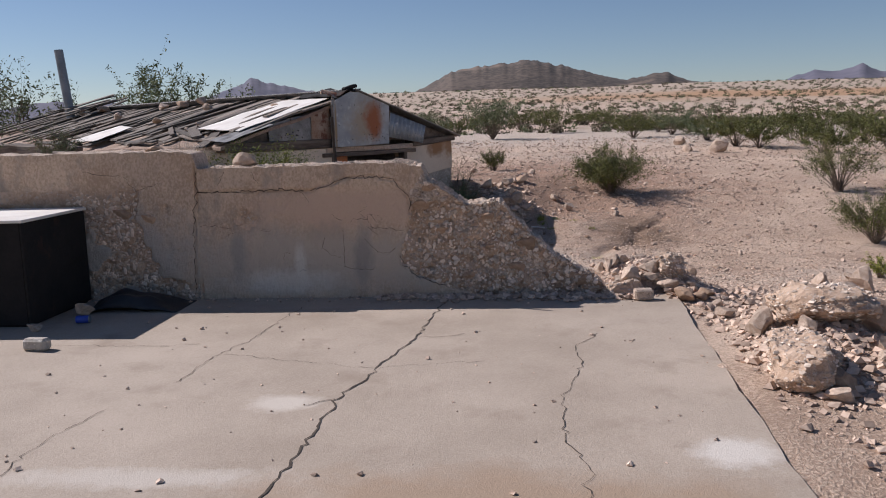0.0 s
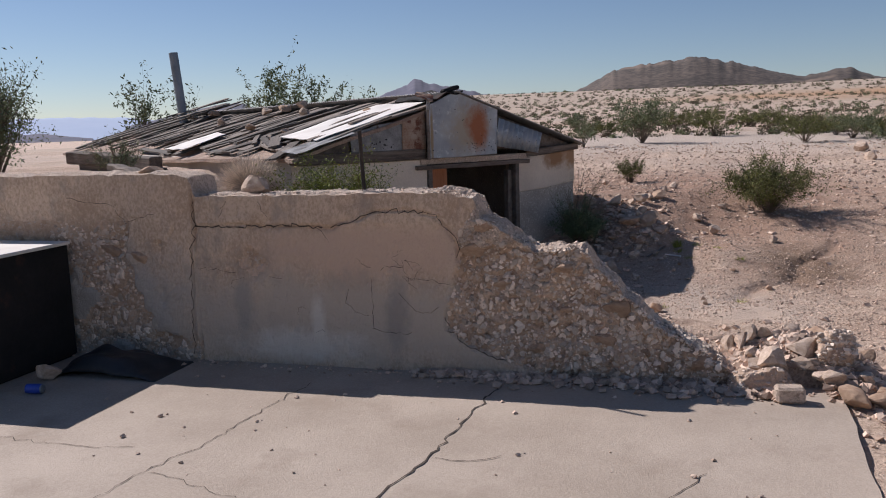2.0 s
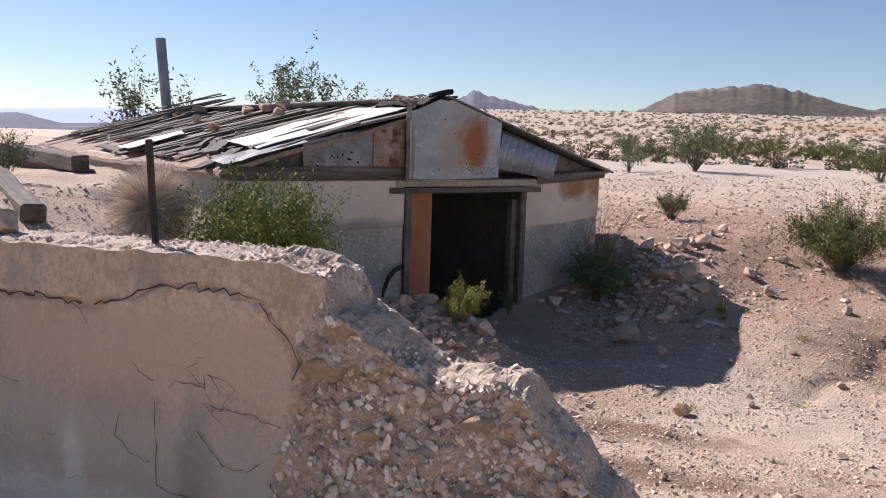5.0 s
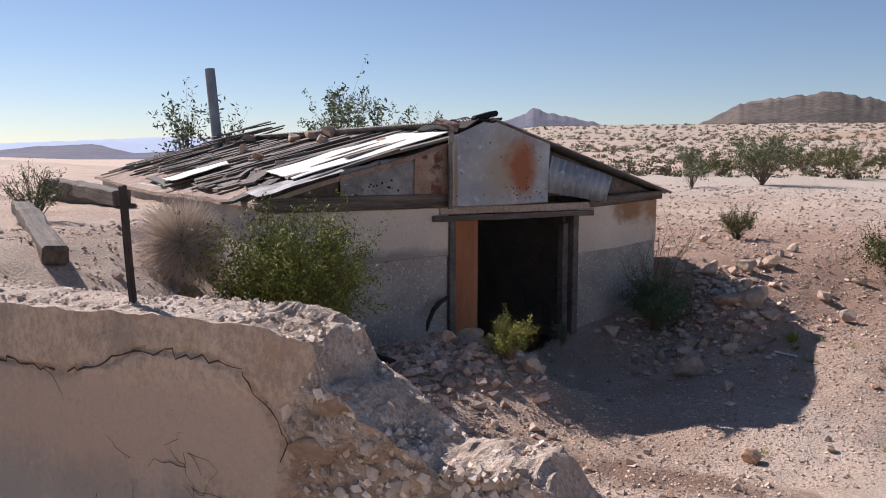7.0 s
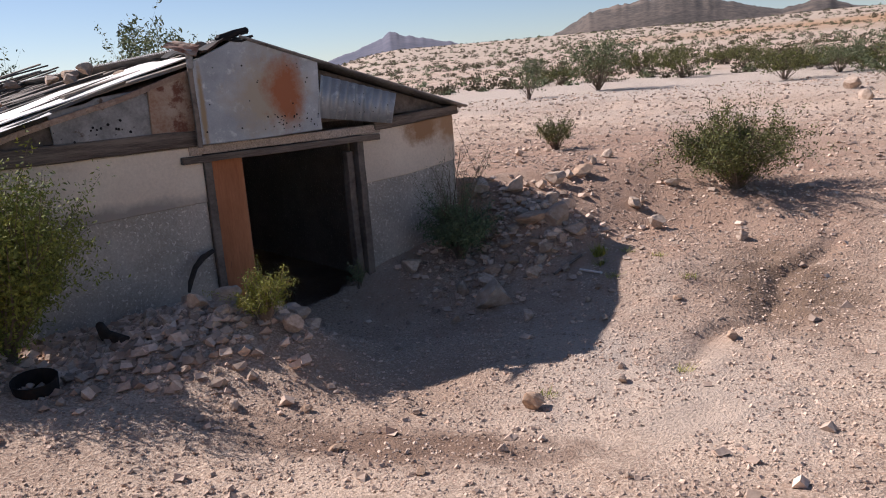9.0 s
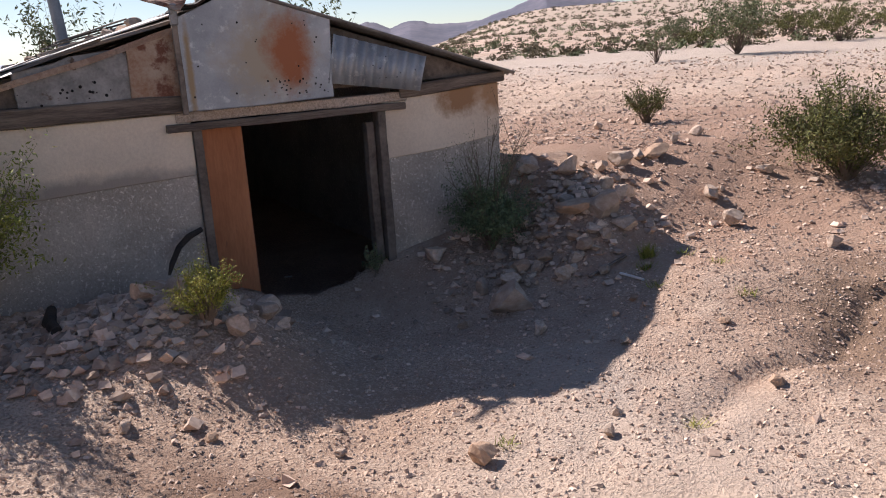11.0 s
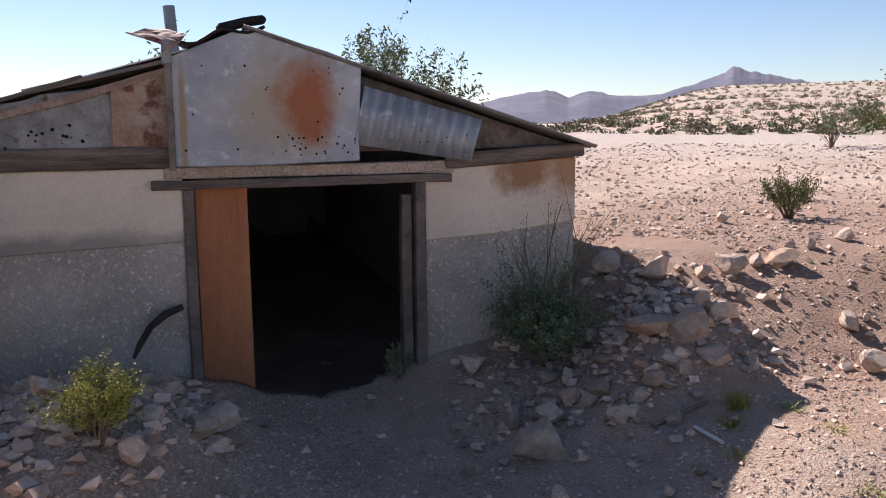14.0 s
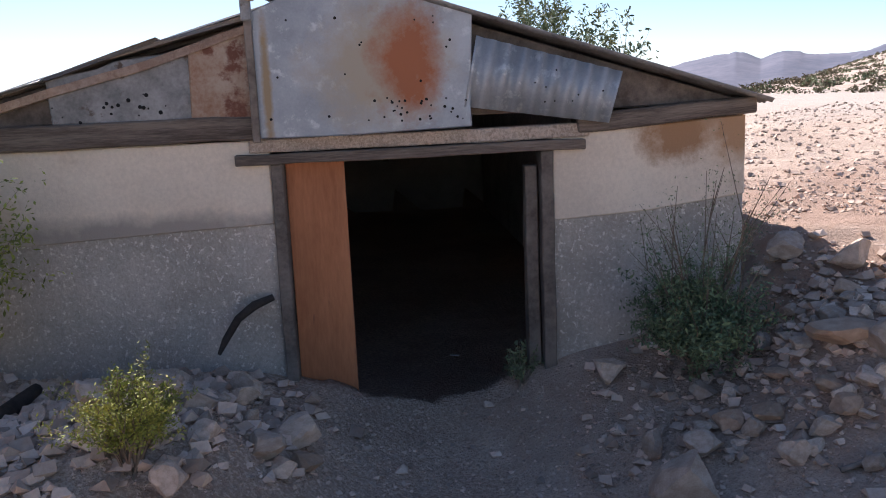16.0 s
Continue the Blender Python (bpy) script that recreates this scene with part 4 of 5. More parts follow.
# squared block on the slab's corner and one beside the box
b = part("stone_block", box(-0.085, 0.085, -0.05, 0.05, 0, 0.10, 0.015, 3, 0.01, 3), M_COPING)
b.matrix_world = pose(1.80, 6.26, SLAB + 0.002, 0, 0, 6)
tagged(b, "pale squared stone block on the slab", "stone")
b = part("stone_block", box(-0.10, 0.10, -0.05, 0.05, 0, 0.09, 0.02, 3, 0.015, 8), M_HOUSELOW)
b.matrix_world = pose(-2.93, 4.70, SLAB + 0.002, 0, 0, -8)
tagged(b, "dark grey broken block on the slab", "stone")


# ---- cracks in the slab ----
def crack_strip(pts, width, seed):
    width *= 0.75
    r = random.Random(seed)
    line = []
    for (ax_, ay_), (bx_, by_) in zip(pts[:-1], pts[1:]):
        k = max(2, int(math.hypot(bx_ - ax_, by_ - ay_) / 0.05))
        for i in range(k):
            f = i / k
            line.append((ax_ + (bx_ - ax_) * f + r.gauss(0, 0.012), ay_ + (by_ - ay_) * f + r.gauss(0, 0.012)))
    line.append(pts[-1])
    vs, fs = [], []
    for i, (x, y) in enumerate(line):
        a, c = line[max(i - 1, 0)], line[min(i + 1, len(line) - 1)]
        d = Vector((c[0] - a[0], c[1] - a[1]))
        d = Vector((-d.y, d.x)).normalized() * width * r.uniform(0.3, 1.0) * (0.25 if i in (0, len(line) - 1) else 1)
        vs += [(x + d.x, y + d.y, SLAB + 0.0042), (x - d.x, y - d.y, SLAB + 0.0042)]
    for i in range(len(line) - 1):
        fs.append((2 * i, 2 * i + 1, 2 * i + 3, 2 * i + 2))
    return raw("crack", vs, fs, M_CRACK, slab, "dirt-filled crack")


crack_strip([(-0.50, 1.5), (-0.47, 2.29), (-0.46, 2.53), (-0.42, 3.08), (-0.40, 3.59), (-0.30, 4.0), (-0.22, 4.47), (-0.10, 4.96), (-0.01, 5.95), (0.03, 6.3)], 0.011, 1)
crack_strip([(0.95, 1.6), (0.97, 2.35), (0.99, 2.59), (0.92, 2.9), (0.90, 3.3), (0.94, 3.64), (1.08, 4.21), (1.07, 4.69), (1.20, 4.95), (1.29, 5.09)], 0.005, 2)
crack_strip([(-0.08, 5.0), (0.13, 5.0), (0.28, 5.12)], 0.005, 3)
crack_strip([(-2.9, 4.82), (-2.4, 4.80), (-1.99, 4.79), (-1.72, 4.83)], 0.004, 4)
crack_strip([(-1.53, 3.9), (-1.49, 4.55), (-1.37, 4.9), (-1.31, 5.64), (-1.25, 6.1)], 0.005, 5)
crack_strip([(-1.45, 4.56), (-0.88, 4.37), (-0.30, 4.2), (0.45, 4.35)], 0.003, 6)
crack_strip([(-1.81, 2.3), (-1.84, 2.91), (-1.74, 3.39)], 0.004, 7)
crack_strip([(-0.58, 3.42), (-0.51, 3.52), (-0.40, 3.59)], 0.007, 8)


# hairline cracks in the wall plaster
def wall_crack(pts, width, seed):
    r = random.Random(seed)
    line = []
    for (ax_, az_), (bx_, bz_) in zip(pts[:-1], pts[1:]):
        k = max(2, int(math.hypot(bx_ - ax_, bz_ - az_) / 0.03))
        for i in range(k):
            f = i / k
            line.append((ax_ + (bx_ - ax_) * f + r.gauss(0, 0.008), az_ + (bz_ - az_) * f + r.gauss(0, 0.008)))
    vs, fs = [], []
    for i, (x, z) in enumerate(line):
        a, c = line[max(i - 1, 0)], line[min(i + 1, len(line) - 1)]
        d = Vector((c[0] - a[0], c[1] - a[1]))
        d = Vector((-d.y, d.x)).normalized() * width * r.uniform(0.3, 1.0)
        ci = int(np.clip(np.searchsorted(wx, x), 1, len(wx) - 2))
        ri = int(np.clip((z + 0.15) / (top[ci] + 0.15) * (nz - 1), 1, nz - 2))
        y = float(Y[ri - 1 : ri + 2, ci - 1 : ci + 2].min()) - 0.002
        vs += [(x + d.x, y, z + d.y), (x - d.x, y, z - d.y)]
    for i in range(len(line) - 1):
        fs.append((2 * i, 2 * i + 1, 2 * i + 3, 2 * i + 2))
    return raw("crack", vs, fs, M_CRACK, ruin, "hairline crack in the plaster")


for k, ln in enumerate(lines):
    wall_crack(ln, 0.006 if k == 0 else 0.0045 if k in (1, 13) else 0.004 if k == len(lines) - 1 else 0.002, 40 + k)
rr = random.Random(9)
for k in range(8):
    x, z = rr.uniform(-2.25, -0.5), rr.uniform(0.12, 1.05)
    pts = [(x, z)]
    for _ in range(rr.randint(2, 5)):
        x, z = x + rr.uniform(-0.1, 0.12), min(1.1, max(0.05, z + rr.uniform(-0.13, 0.08)))
        pts.append((x, z))
    wall_crack(pts, 0.0017, 60 + k)

# ---- roof covering ----
roof_part = [o for o in house.children if o.name.startswith("roof")][0]
rr = random.Random(31)
_pm = []
for k in range(6):
    _b = box(-0.5, 0.5, -0.5, 0.5, -0.5, 0.5, 0)
    _m = bpy.data.meshes.new("plank")
    bmesh.ops.subdivide_edges(_b, edges=[e for e in _b.edges if abs(e.verts[0].co.x - e.verts[1].co.x) > 0.5], cuts=5)
    for v in _b.verts:
        v.co += Vector((rr.uniform(-0.01, 0.01), rr.uniform(-0.09, 0.09), 0)) + Vector((0, 0, 0.5 * math.sin(v.co.x * 3 + k)))
    _b.to_mesh(_m)
    _b.free()
    _m.materials.append(M_PLANK)
    _pm.append(_m)
SLOPE = math.degrees(math.atan(0.272))


def plank(s, d, length, width, yaw=0.0, lift=0.0, thick=0.026, pitch=0.0):
    ob = new("plank", rr.choice(_pm))
    ob.parent = roof_part
    sag = -0.08 * math.exp(-((d - 6) / 3.5) ** 2)
    ob.matrix_local = Matrix.Translation((s, d, float(roof_z(s)) - 0.035 + lift + sag)) @ pose(0, 0, 0, 0, -SLOPE, 0) @ pose(0, 0, 0, rr.uniform(-3, 3), pitch + rr.uniform(-1.2, 1.2), yaw) @ Matrix.Diagonal((length, width, thick, 1))
    return ob


d = 0.35
while d < 12.0:
    w = rr.uniform(0.11, 0.27)
    if rr.random() < 0.9:
        ln = rr.uniform(1.2, 2.4)
        hi = rr.uniform(2.45, 2.75)
        plank(hi - ln / 2, d, ln, w, rr.uniform(-5, 5), rr.uniform(0, 0.055))
    if rr.random() < 0.55:
        ln = rr.uniform(0.8, 1.7)
        plank(rr.uniform(0.4, 1.2), d + rr.uniform(-0.1, 0.1), ln, w * 0.9, rr.uniform(-9, 9), rr.uniform(0.0, 0.03))
    if rr.random() < 0.4:
        plank(rr.uniform(0.9, 2.0), d, rr.uniform(0.7, 1.8), rr.uniform(0.06, 0.14), rr.uniform(-14, 14), rr.uniform(0.04, 0.08))
    d += w * rr.uniform(0.85, 1.3)
# loose boards at the eave and ridge
for s, dd, ln, w, yw, lf in ((0.15, 1.0, 1.5, 0.14, 78, 0.03), (0.35, 1.7, 1.3, 0.10, 70, 0.05), (0.05, 2.8, 1.6, 0.12, 84, 0.03), (0.5, 2.4, 1.0, 0.08, 60, 0.06), (0.0, 0.5, 0.9, 0.16, 40, 0.03), (0.1, 6.0, 2.2, 0.13, 86, 0.03), (2.3, 8.6, 1.8, 0.14, 20, 0.10), (2.35, 9.3, 1.9, 0.12, -12, 0.14), (2.1, 9.0, 1.7, 0.12, 8, 0.18), (2.5, 10.0, 1.6, 0.12, 5, 0.12), (2.2, 8.9, 1.5, 0.16, 14, 0.22), (2.4, 9.6, 1.6, 0.16, -6, 0.24), (2.35, 9.2, 1.3, 0.14, 4, 0.29), (1.3, 3.2, 1.9, 0.2, 5, 0.06), (1.6, 5.6, 2.0, 0.22, -4, 0.07), (1.2, 7.2, 1.9, 0.2, 6, 0.07), (0.3, 1.35, 1.1, 0.16, 62, 0.07)):
    plank(s, dd, ln, w, yw, lf)
# dark rake board along the front edge
for s, z in ((0.65, 0), (1.9, 0.01)):
    plank(s, 0.06, 1.6, 0.20, 0, 0.03)


def thin_sheet(name, corners, mat, label, wave=0.012, n=10, thick=0.006, seed=0):
    """A warped sheet between four corners in the dugout's frame."""
    a, b, c, d_ = (Vector(q) for q in corners)
    vs, fs = [], []
    for j in range(n + 1):
        for i in range(n + 1):
            u_, v_ = i / n, j / n
            q = (a * (1 - u_) + b * u_) * (1 - v_) + (d_ * (1 - u_) + c * u_) * v_
            q = q + Vector((0.02 * noise.noise(Vector((v_ * 4, seed, 1))) * (1 if i in (0, n) else 0), 0.02 * noise.noise(Vector((u_ * 4, seed, 5))) * (1 if j in (0, n) else 0), wave * noise.noise(Vector((u_ * 3, v_ * 3, seed)))))
            vs.append(q)
    for j in range(n):
        for i in range(n):
            p0 = j * (n + 1) + i
            fs.append((p0, p0 + 1, p0 + n + 2, p0 + n + 1))
    ob = raw(name, vs, fs, mat, house, label)
    so = ob.modifiers.new("thick", 'SOLIDIFY')
    so.thickness = thick
    return ob


def rz(s, up=0.03):
    return float(roof_z(s)) + up


thin_sheet("white_board", ((0.30, 0.12, rz(0.30)), (2.10, 0.10, rz(2.1)), (2.0, 1.25, rz(2.0, 0.05)), (0.45, 1.5, rz(0.45, 0.04))), M_WHITE, "sun-bleached white board on the roof slope", 0.02, 12, 0.01, 3)
thin_sheet("white_board", ((-0.08, 4.1, rz(0.0, 0.0)), (0.75, 4.2, rz(0.75, 0.02)), (0.95, 5.1, rz(0.95, 0.0)), (0.0, 5.2, rz(0.0, 0.0))), M_WHITE, "faded white board at the roof's edge", 0.02, 10, 0.01, 7)
thin_sheet("ridge_sheet", ((2.05, -0.1, 2.16), (2.62, -0.12, 2.27), (2.66, 0.9, 2.29), (2.1, 0.9, 2.15)), M_BLACK, "dark curled roofing felt at the ridge", 0.05, 10, 0.02, 9)
thin_sheet("ridge_flap", ((1.72, -0.16, 2.20), (2.02, -0.18, 2.10), (2.10, -0.10, 2.20), (1.95, 0.1, 2.26)), M_RUSTY, "bent rusty flap of tin", 0.02, 6, 0.006, 2)
thin_sheet("rake_tin", ((-0.15, -0.14, 1.46), (0.75, -0.14, 1.70), (0.75, 0.25, 1.72), (-0.15, 0.25, 1.49)), M_DIRTYTIN, "torn grey tin along the rake", 0.025, 10, 0.004, 12)
part("bracket", box(1.935, 2.0, -0.155, -0.13, 1.99, 2.16, 0.01), M_DIRTYTIN, house, "perforated steel bracket")
part("lath", box(1.945, 1.99, -0.135, -0.105, 1.28, 2.05, 0.006, 4, 0.006, 5), M_WOOD, house, "narrow upright lath")
_cap = part("ridge_pole", box(-0.15, 0.20, -0.05, 0.05, -0.03, 0.03, 0.02, 8, 0.02, 9), M_BLACK, house, "charred timber end at the ridge")
_cap.matrix_local = pose(2.45, 0.0, 2.28, 0, -12, 10)

# bullet holes in the sheets
hv, hf = [], []
rr = random.Random(77)
holes = [(rr.uniform(2.75, 3.25), rr.uniform(1.36, 1.52)) for _ in range(24)] + [(rr.uniform(2.05, 3.25), rr.uniform(1.36, 2.0)) for _ in range(22)]
for s, z in holes:
    r0 = rr.uniform(0.005, 0.010)
    b0 = len(hv)
    for q in range(7):
        hv.append((s + r0 * math.cos(q * 0.8976), -0.1035, z + r0 * math.sin(q * 0.8976)))
    hf.append(tuple(range(b0, b0 + 7)))
for s, z in [(rr.uniform(0.7, 1.5), rr.uniform(1.42, 1.6)) for _ in range(22)]:
    r0 = rr.uniform(0.005, 0.014)
    b0 = len(hv)
    for q in range(7):
        hv.append((s + r0 * math.cos(q * 0.8976), -0.0245, z + r0 * math.sin(q * 0.8976)))
    hf.append(tuple(range(b0, b0 + 7)))
for s, z in [(rr.uniform(3.4, 4.1), rr.uniform(1.4, 1.65)) for _ in range(8)]:
    r0 = 0.006
    b0 = len(hv)
    for q in range(7):
        hv.append((s + r0 * math.cos(q * 0.8976), -0.106, z + r0 * math.sin(q * 0.8976)))
    hf.append(tuple(range(b0, b0 + 7)))
tagged(raw("bullet_holes", hv, hf, M_HOLE, house), "bullet holes through the tin", kind="stuff")

# flue pipe
bm = bmesh.new()
bmesh.ops.create_cone(bm, cap_ends=False, segments=20, radius1=0.10, radius2=0.10, depth=1.7)
bmesh.ops.solidify(bm, geom=bm.faces[:], thickness=0.008)
pipe = part("flue_pipe", bm, M_PIPE)
pipe.matrix_world = pose(-9.85, 18.2, 2.75, 0, -5.5, 0)
tagged(pipe, "leaning grey steel flue pipe rising from the roof", "pipe")

# timbers lying on the bank
def timber(p0, p1, w, h, label):
    a, c = Vector(p0), Vector(p1)
    ln = (c - a).length
    ob = part("timber", box(-ln / 2, ln / 2, -w / 2, w / 2, -h / 2, h / 2, 0.02, 10, 0.03, ln), M_BEAM)
    dd = (c - a).normalized()
    rot = dd.to_track_quat('X', 'Z').to_matrix().to_4x4()
    ob.matrix_world = Matrix.Translation((a + c) / 2) @ rot
    return tagged(ob, label, "timber", "old timbers")


timber((-6.45, 12.15, 1.33), (-8.8, 13.2, 1.42), 0.24, 0.2, "old squared grey timber lying on the earth bank")
timber((-6.40, 12.2, 1.18), (-8.5, 13.1, 1.24), 0.2, 0.16, "dark weathered timber under another on the earth bank")
timber((-3.85, 8.8, gz(-3.85, 8.8) + 0.10), (-5.6, 10.0, gz(-5.6, 10.0) + 0.14), 0.17, 0.15, "split grey timber lying on the gravel bank")

# steel rod standing on the wall
bm = box(-0.012, 0.012, -0.012, 0.012, 0, 0.46, 0.004, 6, 0.006, 2)
rod = part("steel_rod", bm, M_DARKWOOD)
rod.matrix_world = pose(-0.99, 6.60, 1.28, 2, -2.5, 0)
tagged(rod, "rusty steel rod standing up from the wall top", "rod")

# ---- steel box against the wall ----
crate = empty("steel_cabinet", pose(-3.40, 6.45, SLAB))
tagged(crate, "burnt black steel cabinet with a white top, open at the front", "cabinet")
part("top_panel", box(-1.3, 0.02, -1.06, 0.0, 0.885, 0.91, 0.003), M_WHITE, crate, "bright white top panel")
part("side_panel", box(-0.02, 0.0, -1.04, -0.01, 0.02, 0.882, 0.003), M_BLACK, crate)
part("side_panel", box(-1.29, -1.27, -1.04, -0.01, 0.02, 0.882, 0.003), M_BLACK, crate)
part("back_panel", box(-1.266, -0.024, -0.03, -0.01, 0.02, 0.882, 0.003), M_BLACK, crate)
part("front_panel", box(-0.30, -0.024, -1.04, -1.02, 0.02, 0.882, 0.003), M_BLACK, crate)
part("bottom_panel", box(-1.266, -0.024, -1.015, -0.034, 0.0, 0.018, 0.003), M_BLACK, crate)

# tarp heaped beside it
tv, tf = [], []
for j in range(16):
    for i in range(22):
        u_, v_ = i / 21, j / 15
        bulge = math.sin(math.pi * min(u_ * 1.05, 1)) ** 0.6 * math.sin(math.pi * min(v_ + 0.05, 1)) ** 0.6
        tv.append((-3.2 + 0.85 * u_, 5.92 + 0.52 * v_, SLAB + 0.004 + 0.24 * bulge * (0.75 + 0.5 * noise.noise(Vector((u_ * 4, v_ * 4, 2)))) * (1 - 0.45 * u_)))
for j in range(15):
    for i in range(21):
        a = j * 22 + i
        tf.append((a, a + 1, a + 23, a + 22))
tarp = raw("tarp", tv, tf, M_TARP, smooth=True)
tarp.modifiers.new("thick", 'SOLIDIFY').thickness = 0.006
tagged(tarp, "crumpled black tarp heaped at the foot of the wall", "tarp")
stone(-3.15, 5.85, 0.11, SLAB, 4, "grey rock beside the black tarp", "", 0.1, rnd=rr)
stone(-3.3, 5.3, 0.08, SLAB, 5, "grey rock beside the steel cabinet", "", 0.1, rnd=rr)
stone(-2.9, 6.2, 0.13, SLAB + 0.02, 6, "grey rock under the edge of the tarp", "", 0.1, rnd=rr)
can = empty("drink_can", pose(-3.02, 5.55, SLAB + 0.034, 0, 90, 8))
bm = bmesh.new()
bmesh.ops.create_cone(bm, cap_ends=True, segments=20, radius1=0.033, radius2=0.033, depth=0.105)
part("body", bm, M_BLUE, can)
bm = bmesh.new()
bmesh.ops.create_cone(bm, cap_ends=True, segments=20, radius1=0.032, radius2=0.026, depth=0.009)
_l = part("lid", bm, M_PIPE, can, "bare aluminium end")
_l.location = (0, 0, 0.0575)
tagged(can, "blue drink can lying on the slab", "can")

# charred branch hooked on the wall, burnt log, bucket, pale stick
def limb(name, pts, radii, mat, label, category):
    cu = bpy.data.curves.new(name, 'CURVE')
    cu.dimensions, cu.bevel_depth, cu.bevel_resolution = '3D', 1.0, 2
    sp = cu.splines.new('POLY')
    sp.points.add(len(pts) - 1)
    for q, xyz, r0 in zip(sp.points, pts, radii):
        q.co, q.radius = (*xyz, 1), r0
    cu.use_fill_caps = True
    tmp = new(name + "_tmp", cu)
    me = bpy.data.meshes.new_from_object(tmp)
    bpy.data.objects.remove(tmp)
    me.materials.clear()
    me.materials.append(mat)
    ob = new(name, me)
    return tagged(ob, label, category)


w0 = [place(1.98, -0.05, 0.31), place(1.86, -0.08, 0.27), place(1.76, -0.12, 0.20), place(1.68, -0.16, 0.08), place(1.64, -0.2, 0.0)]
limb("branch", w0, (0.022, 0.03, 0.026, 0.024, 0.012), M_DARKWOOD, "charred bent branch leaning on the dugout wall", "branch")
limb("log", [(-2.62, 11.25, gz(-2.62, 11.25) + 0.12), (-2.42, 11.05, gz(-2.42, 11.05) + 0.07), (-2.10, 10.85, gz(-2.10, 10.85) + 0.04)], (0.035, 0.05, 0.04), M_DARKWOOD, "burnt black log lying on the rubble", "log")
limb("stick", [(1.0, 13.78, gz(1.0, 13.78) + 0.015), (1.22, 13.62, gz(1.22, 13.62) + 0.02)], (0.012, 0.012), M_WHITE, "pale bleached stick on the ground", "stick")
limb("stick", [(0.75, 13.72, gz(0.75, 13.72) + 0.02), (1.0, 14.0, gz(1.0, 14.0) + 0.02)], (0.014, 0.012), M_WOOD, "weathered grey stick on the ground", "stick")
bm = bmesh.new()
bmesh.ops.create_cone(bm, cap_ends=True, segments=18, radius1=0.13, radius2=0.15, depth=0.2)
bmesh.ops.delete(bm, geom=[f_ for f_ in bm.faces if f_.normal.z > 0.9], context='FACES')
bmesh.ops.solidify(bm, geom=bm.faces[:], thickness=0.006)
bk = part("bucket", bm, M_BLACK)
paper = part("paper_scrap", box(-0.045, 0.045, -0.02, 0.02, 0.0, 0.012, 0.004, 3, 0.008, 4), M_WHITE)
paper.matrix_world = pose(-3.09, 14.82, gz(-3.09, 14.82) + 0.002, 0, 0, 30)
tagged(paper, "white crumpled scrap on the dugout's earth floor", "scrap")
bk.matrix_world = pose(-2.25, 10.06, gz(-2.25, 10.06) + 0.02, 8, 5, 0)
tagged(bk, "burnt black tin bucket half sunk in gravel", "bucket")


# ---- plants ----
def shrub(name, x, y, height, spread, branches, leaves, leaf, mat, label, seed, z=None, droop=0.3, bare=0.0, category="shrub", group="", inner=0.35, stemmat=None, flare=0.9):
    """Many thin stems fanning from one foot, forking, with small leaves along their outer part."""
    r = np.random.RandomState(seed)
    x0 = np.array([x, y, gz(x, y) - 0.03 if z is None else z])
    sv, sf = [], []
    tips = []

    def tube(pts, r0, r1):
        b0 = len(sv)
        for i, q in enumerate(pts):
            rad = r0 + (r1 - r0) * i / (len(pts) - 1)
            for a in (0, 2.094, 4.189):
                sv.append((q[0] + rad * math.cos(a), q[1] + rad * math.sin(a), q[2]))
        for i in range(len(pts) - 1):
            for a in range(3):
                c, d2 = b0 + 3 * i + a, b0 + 3 * i + (a + 1) % 3
                sf.append((c, d2, d2 + 3, c + 3))

    for _ in range(branches):
        a = r.uniform(0, 6.283)
        lean = flare * spread * math.sqrt(r.uniform(0.02, 1))
        hgt = height * r.uniform(0.6, 1.0) * (1 - droop * (lean / max(spread, 0.01)) ** 2)
        mid = x0 + np.array([lean * 0.35 * math.cos(a), lean * 0.35 * math.sin(a), hgt * 0.5]) + r.normal(0, 0.03 * height, 3)
        end = x0 + np.array([lean * math.cos(a), lean * math.sin(a), hgt]) + r.normal(0, 0.03 * height, 3)
        tube([x0 + r.normal(0, 0.02, 3) * (1, 1, 0), mid, end], 0.006 + 0.006 * height, 0.002)
        tips.append((mid, end))
        for _k in range(3):
            f = r.uniform(0.1, 0.8)
            st = mid + (end - mid) * f
            e2 = st + (end - mid) * r.uniform(0.3, 0.7) + r.normal(0, 0.16, 3) * height * 0.7
            tube([st, e2], 0.004, 0.0015)
            tips.append((st, e2))
    plant = empty(name)
    tagged(plant, label, category, group)
    raw("branchwork", sv, sf, stemmat or M_STEM, plant)
    if leaves:
        t = r.randint(0, len(tips), leaves)
        A_, B_ = np.array([q[0] for q in tips])[t], np.array([q[1] for q in tips])[t]
        f = r.uniform(bare, 1.08, leaves)[:, None]
        P = A_ + (B_ - A_) * f + r.normal(0, 0.035 * height * (0.6 + inner), (leaves, 3))
        P[:, 2] = np.maximum(P[:, 2], x0[2] + 0.02)
        u_ = r.normal(0, 1, (leaves, 3))
        u_ /= np.linalg.norm(u_, axis=1)[:, None]
        v_ = np.cross(u_, r.normal(0, 1, (leaves, 3)))
        v_ /= np.linalg.norm(v_, axis=1)[:, None]
        L_ = leaf * r.uniform(0.6, 1.3, leaves)[:, None]
        Q = np.stack([P - u_ * L_, P + v_ * L_ * 0.36, P + u_ * L_, P - v_ * L_ * 0.36], 1)
        raw("foliage", Q.reshape(-1, 3).tolist(), np.arange(4 * leaves).reshape(-1, 4).tolist(), mat, plant)
    return plant


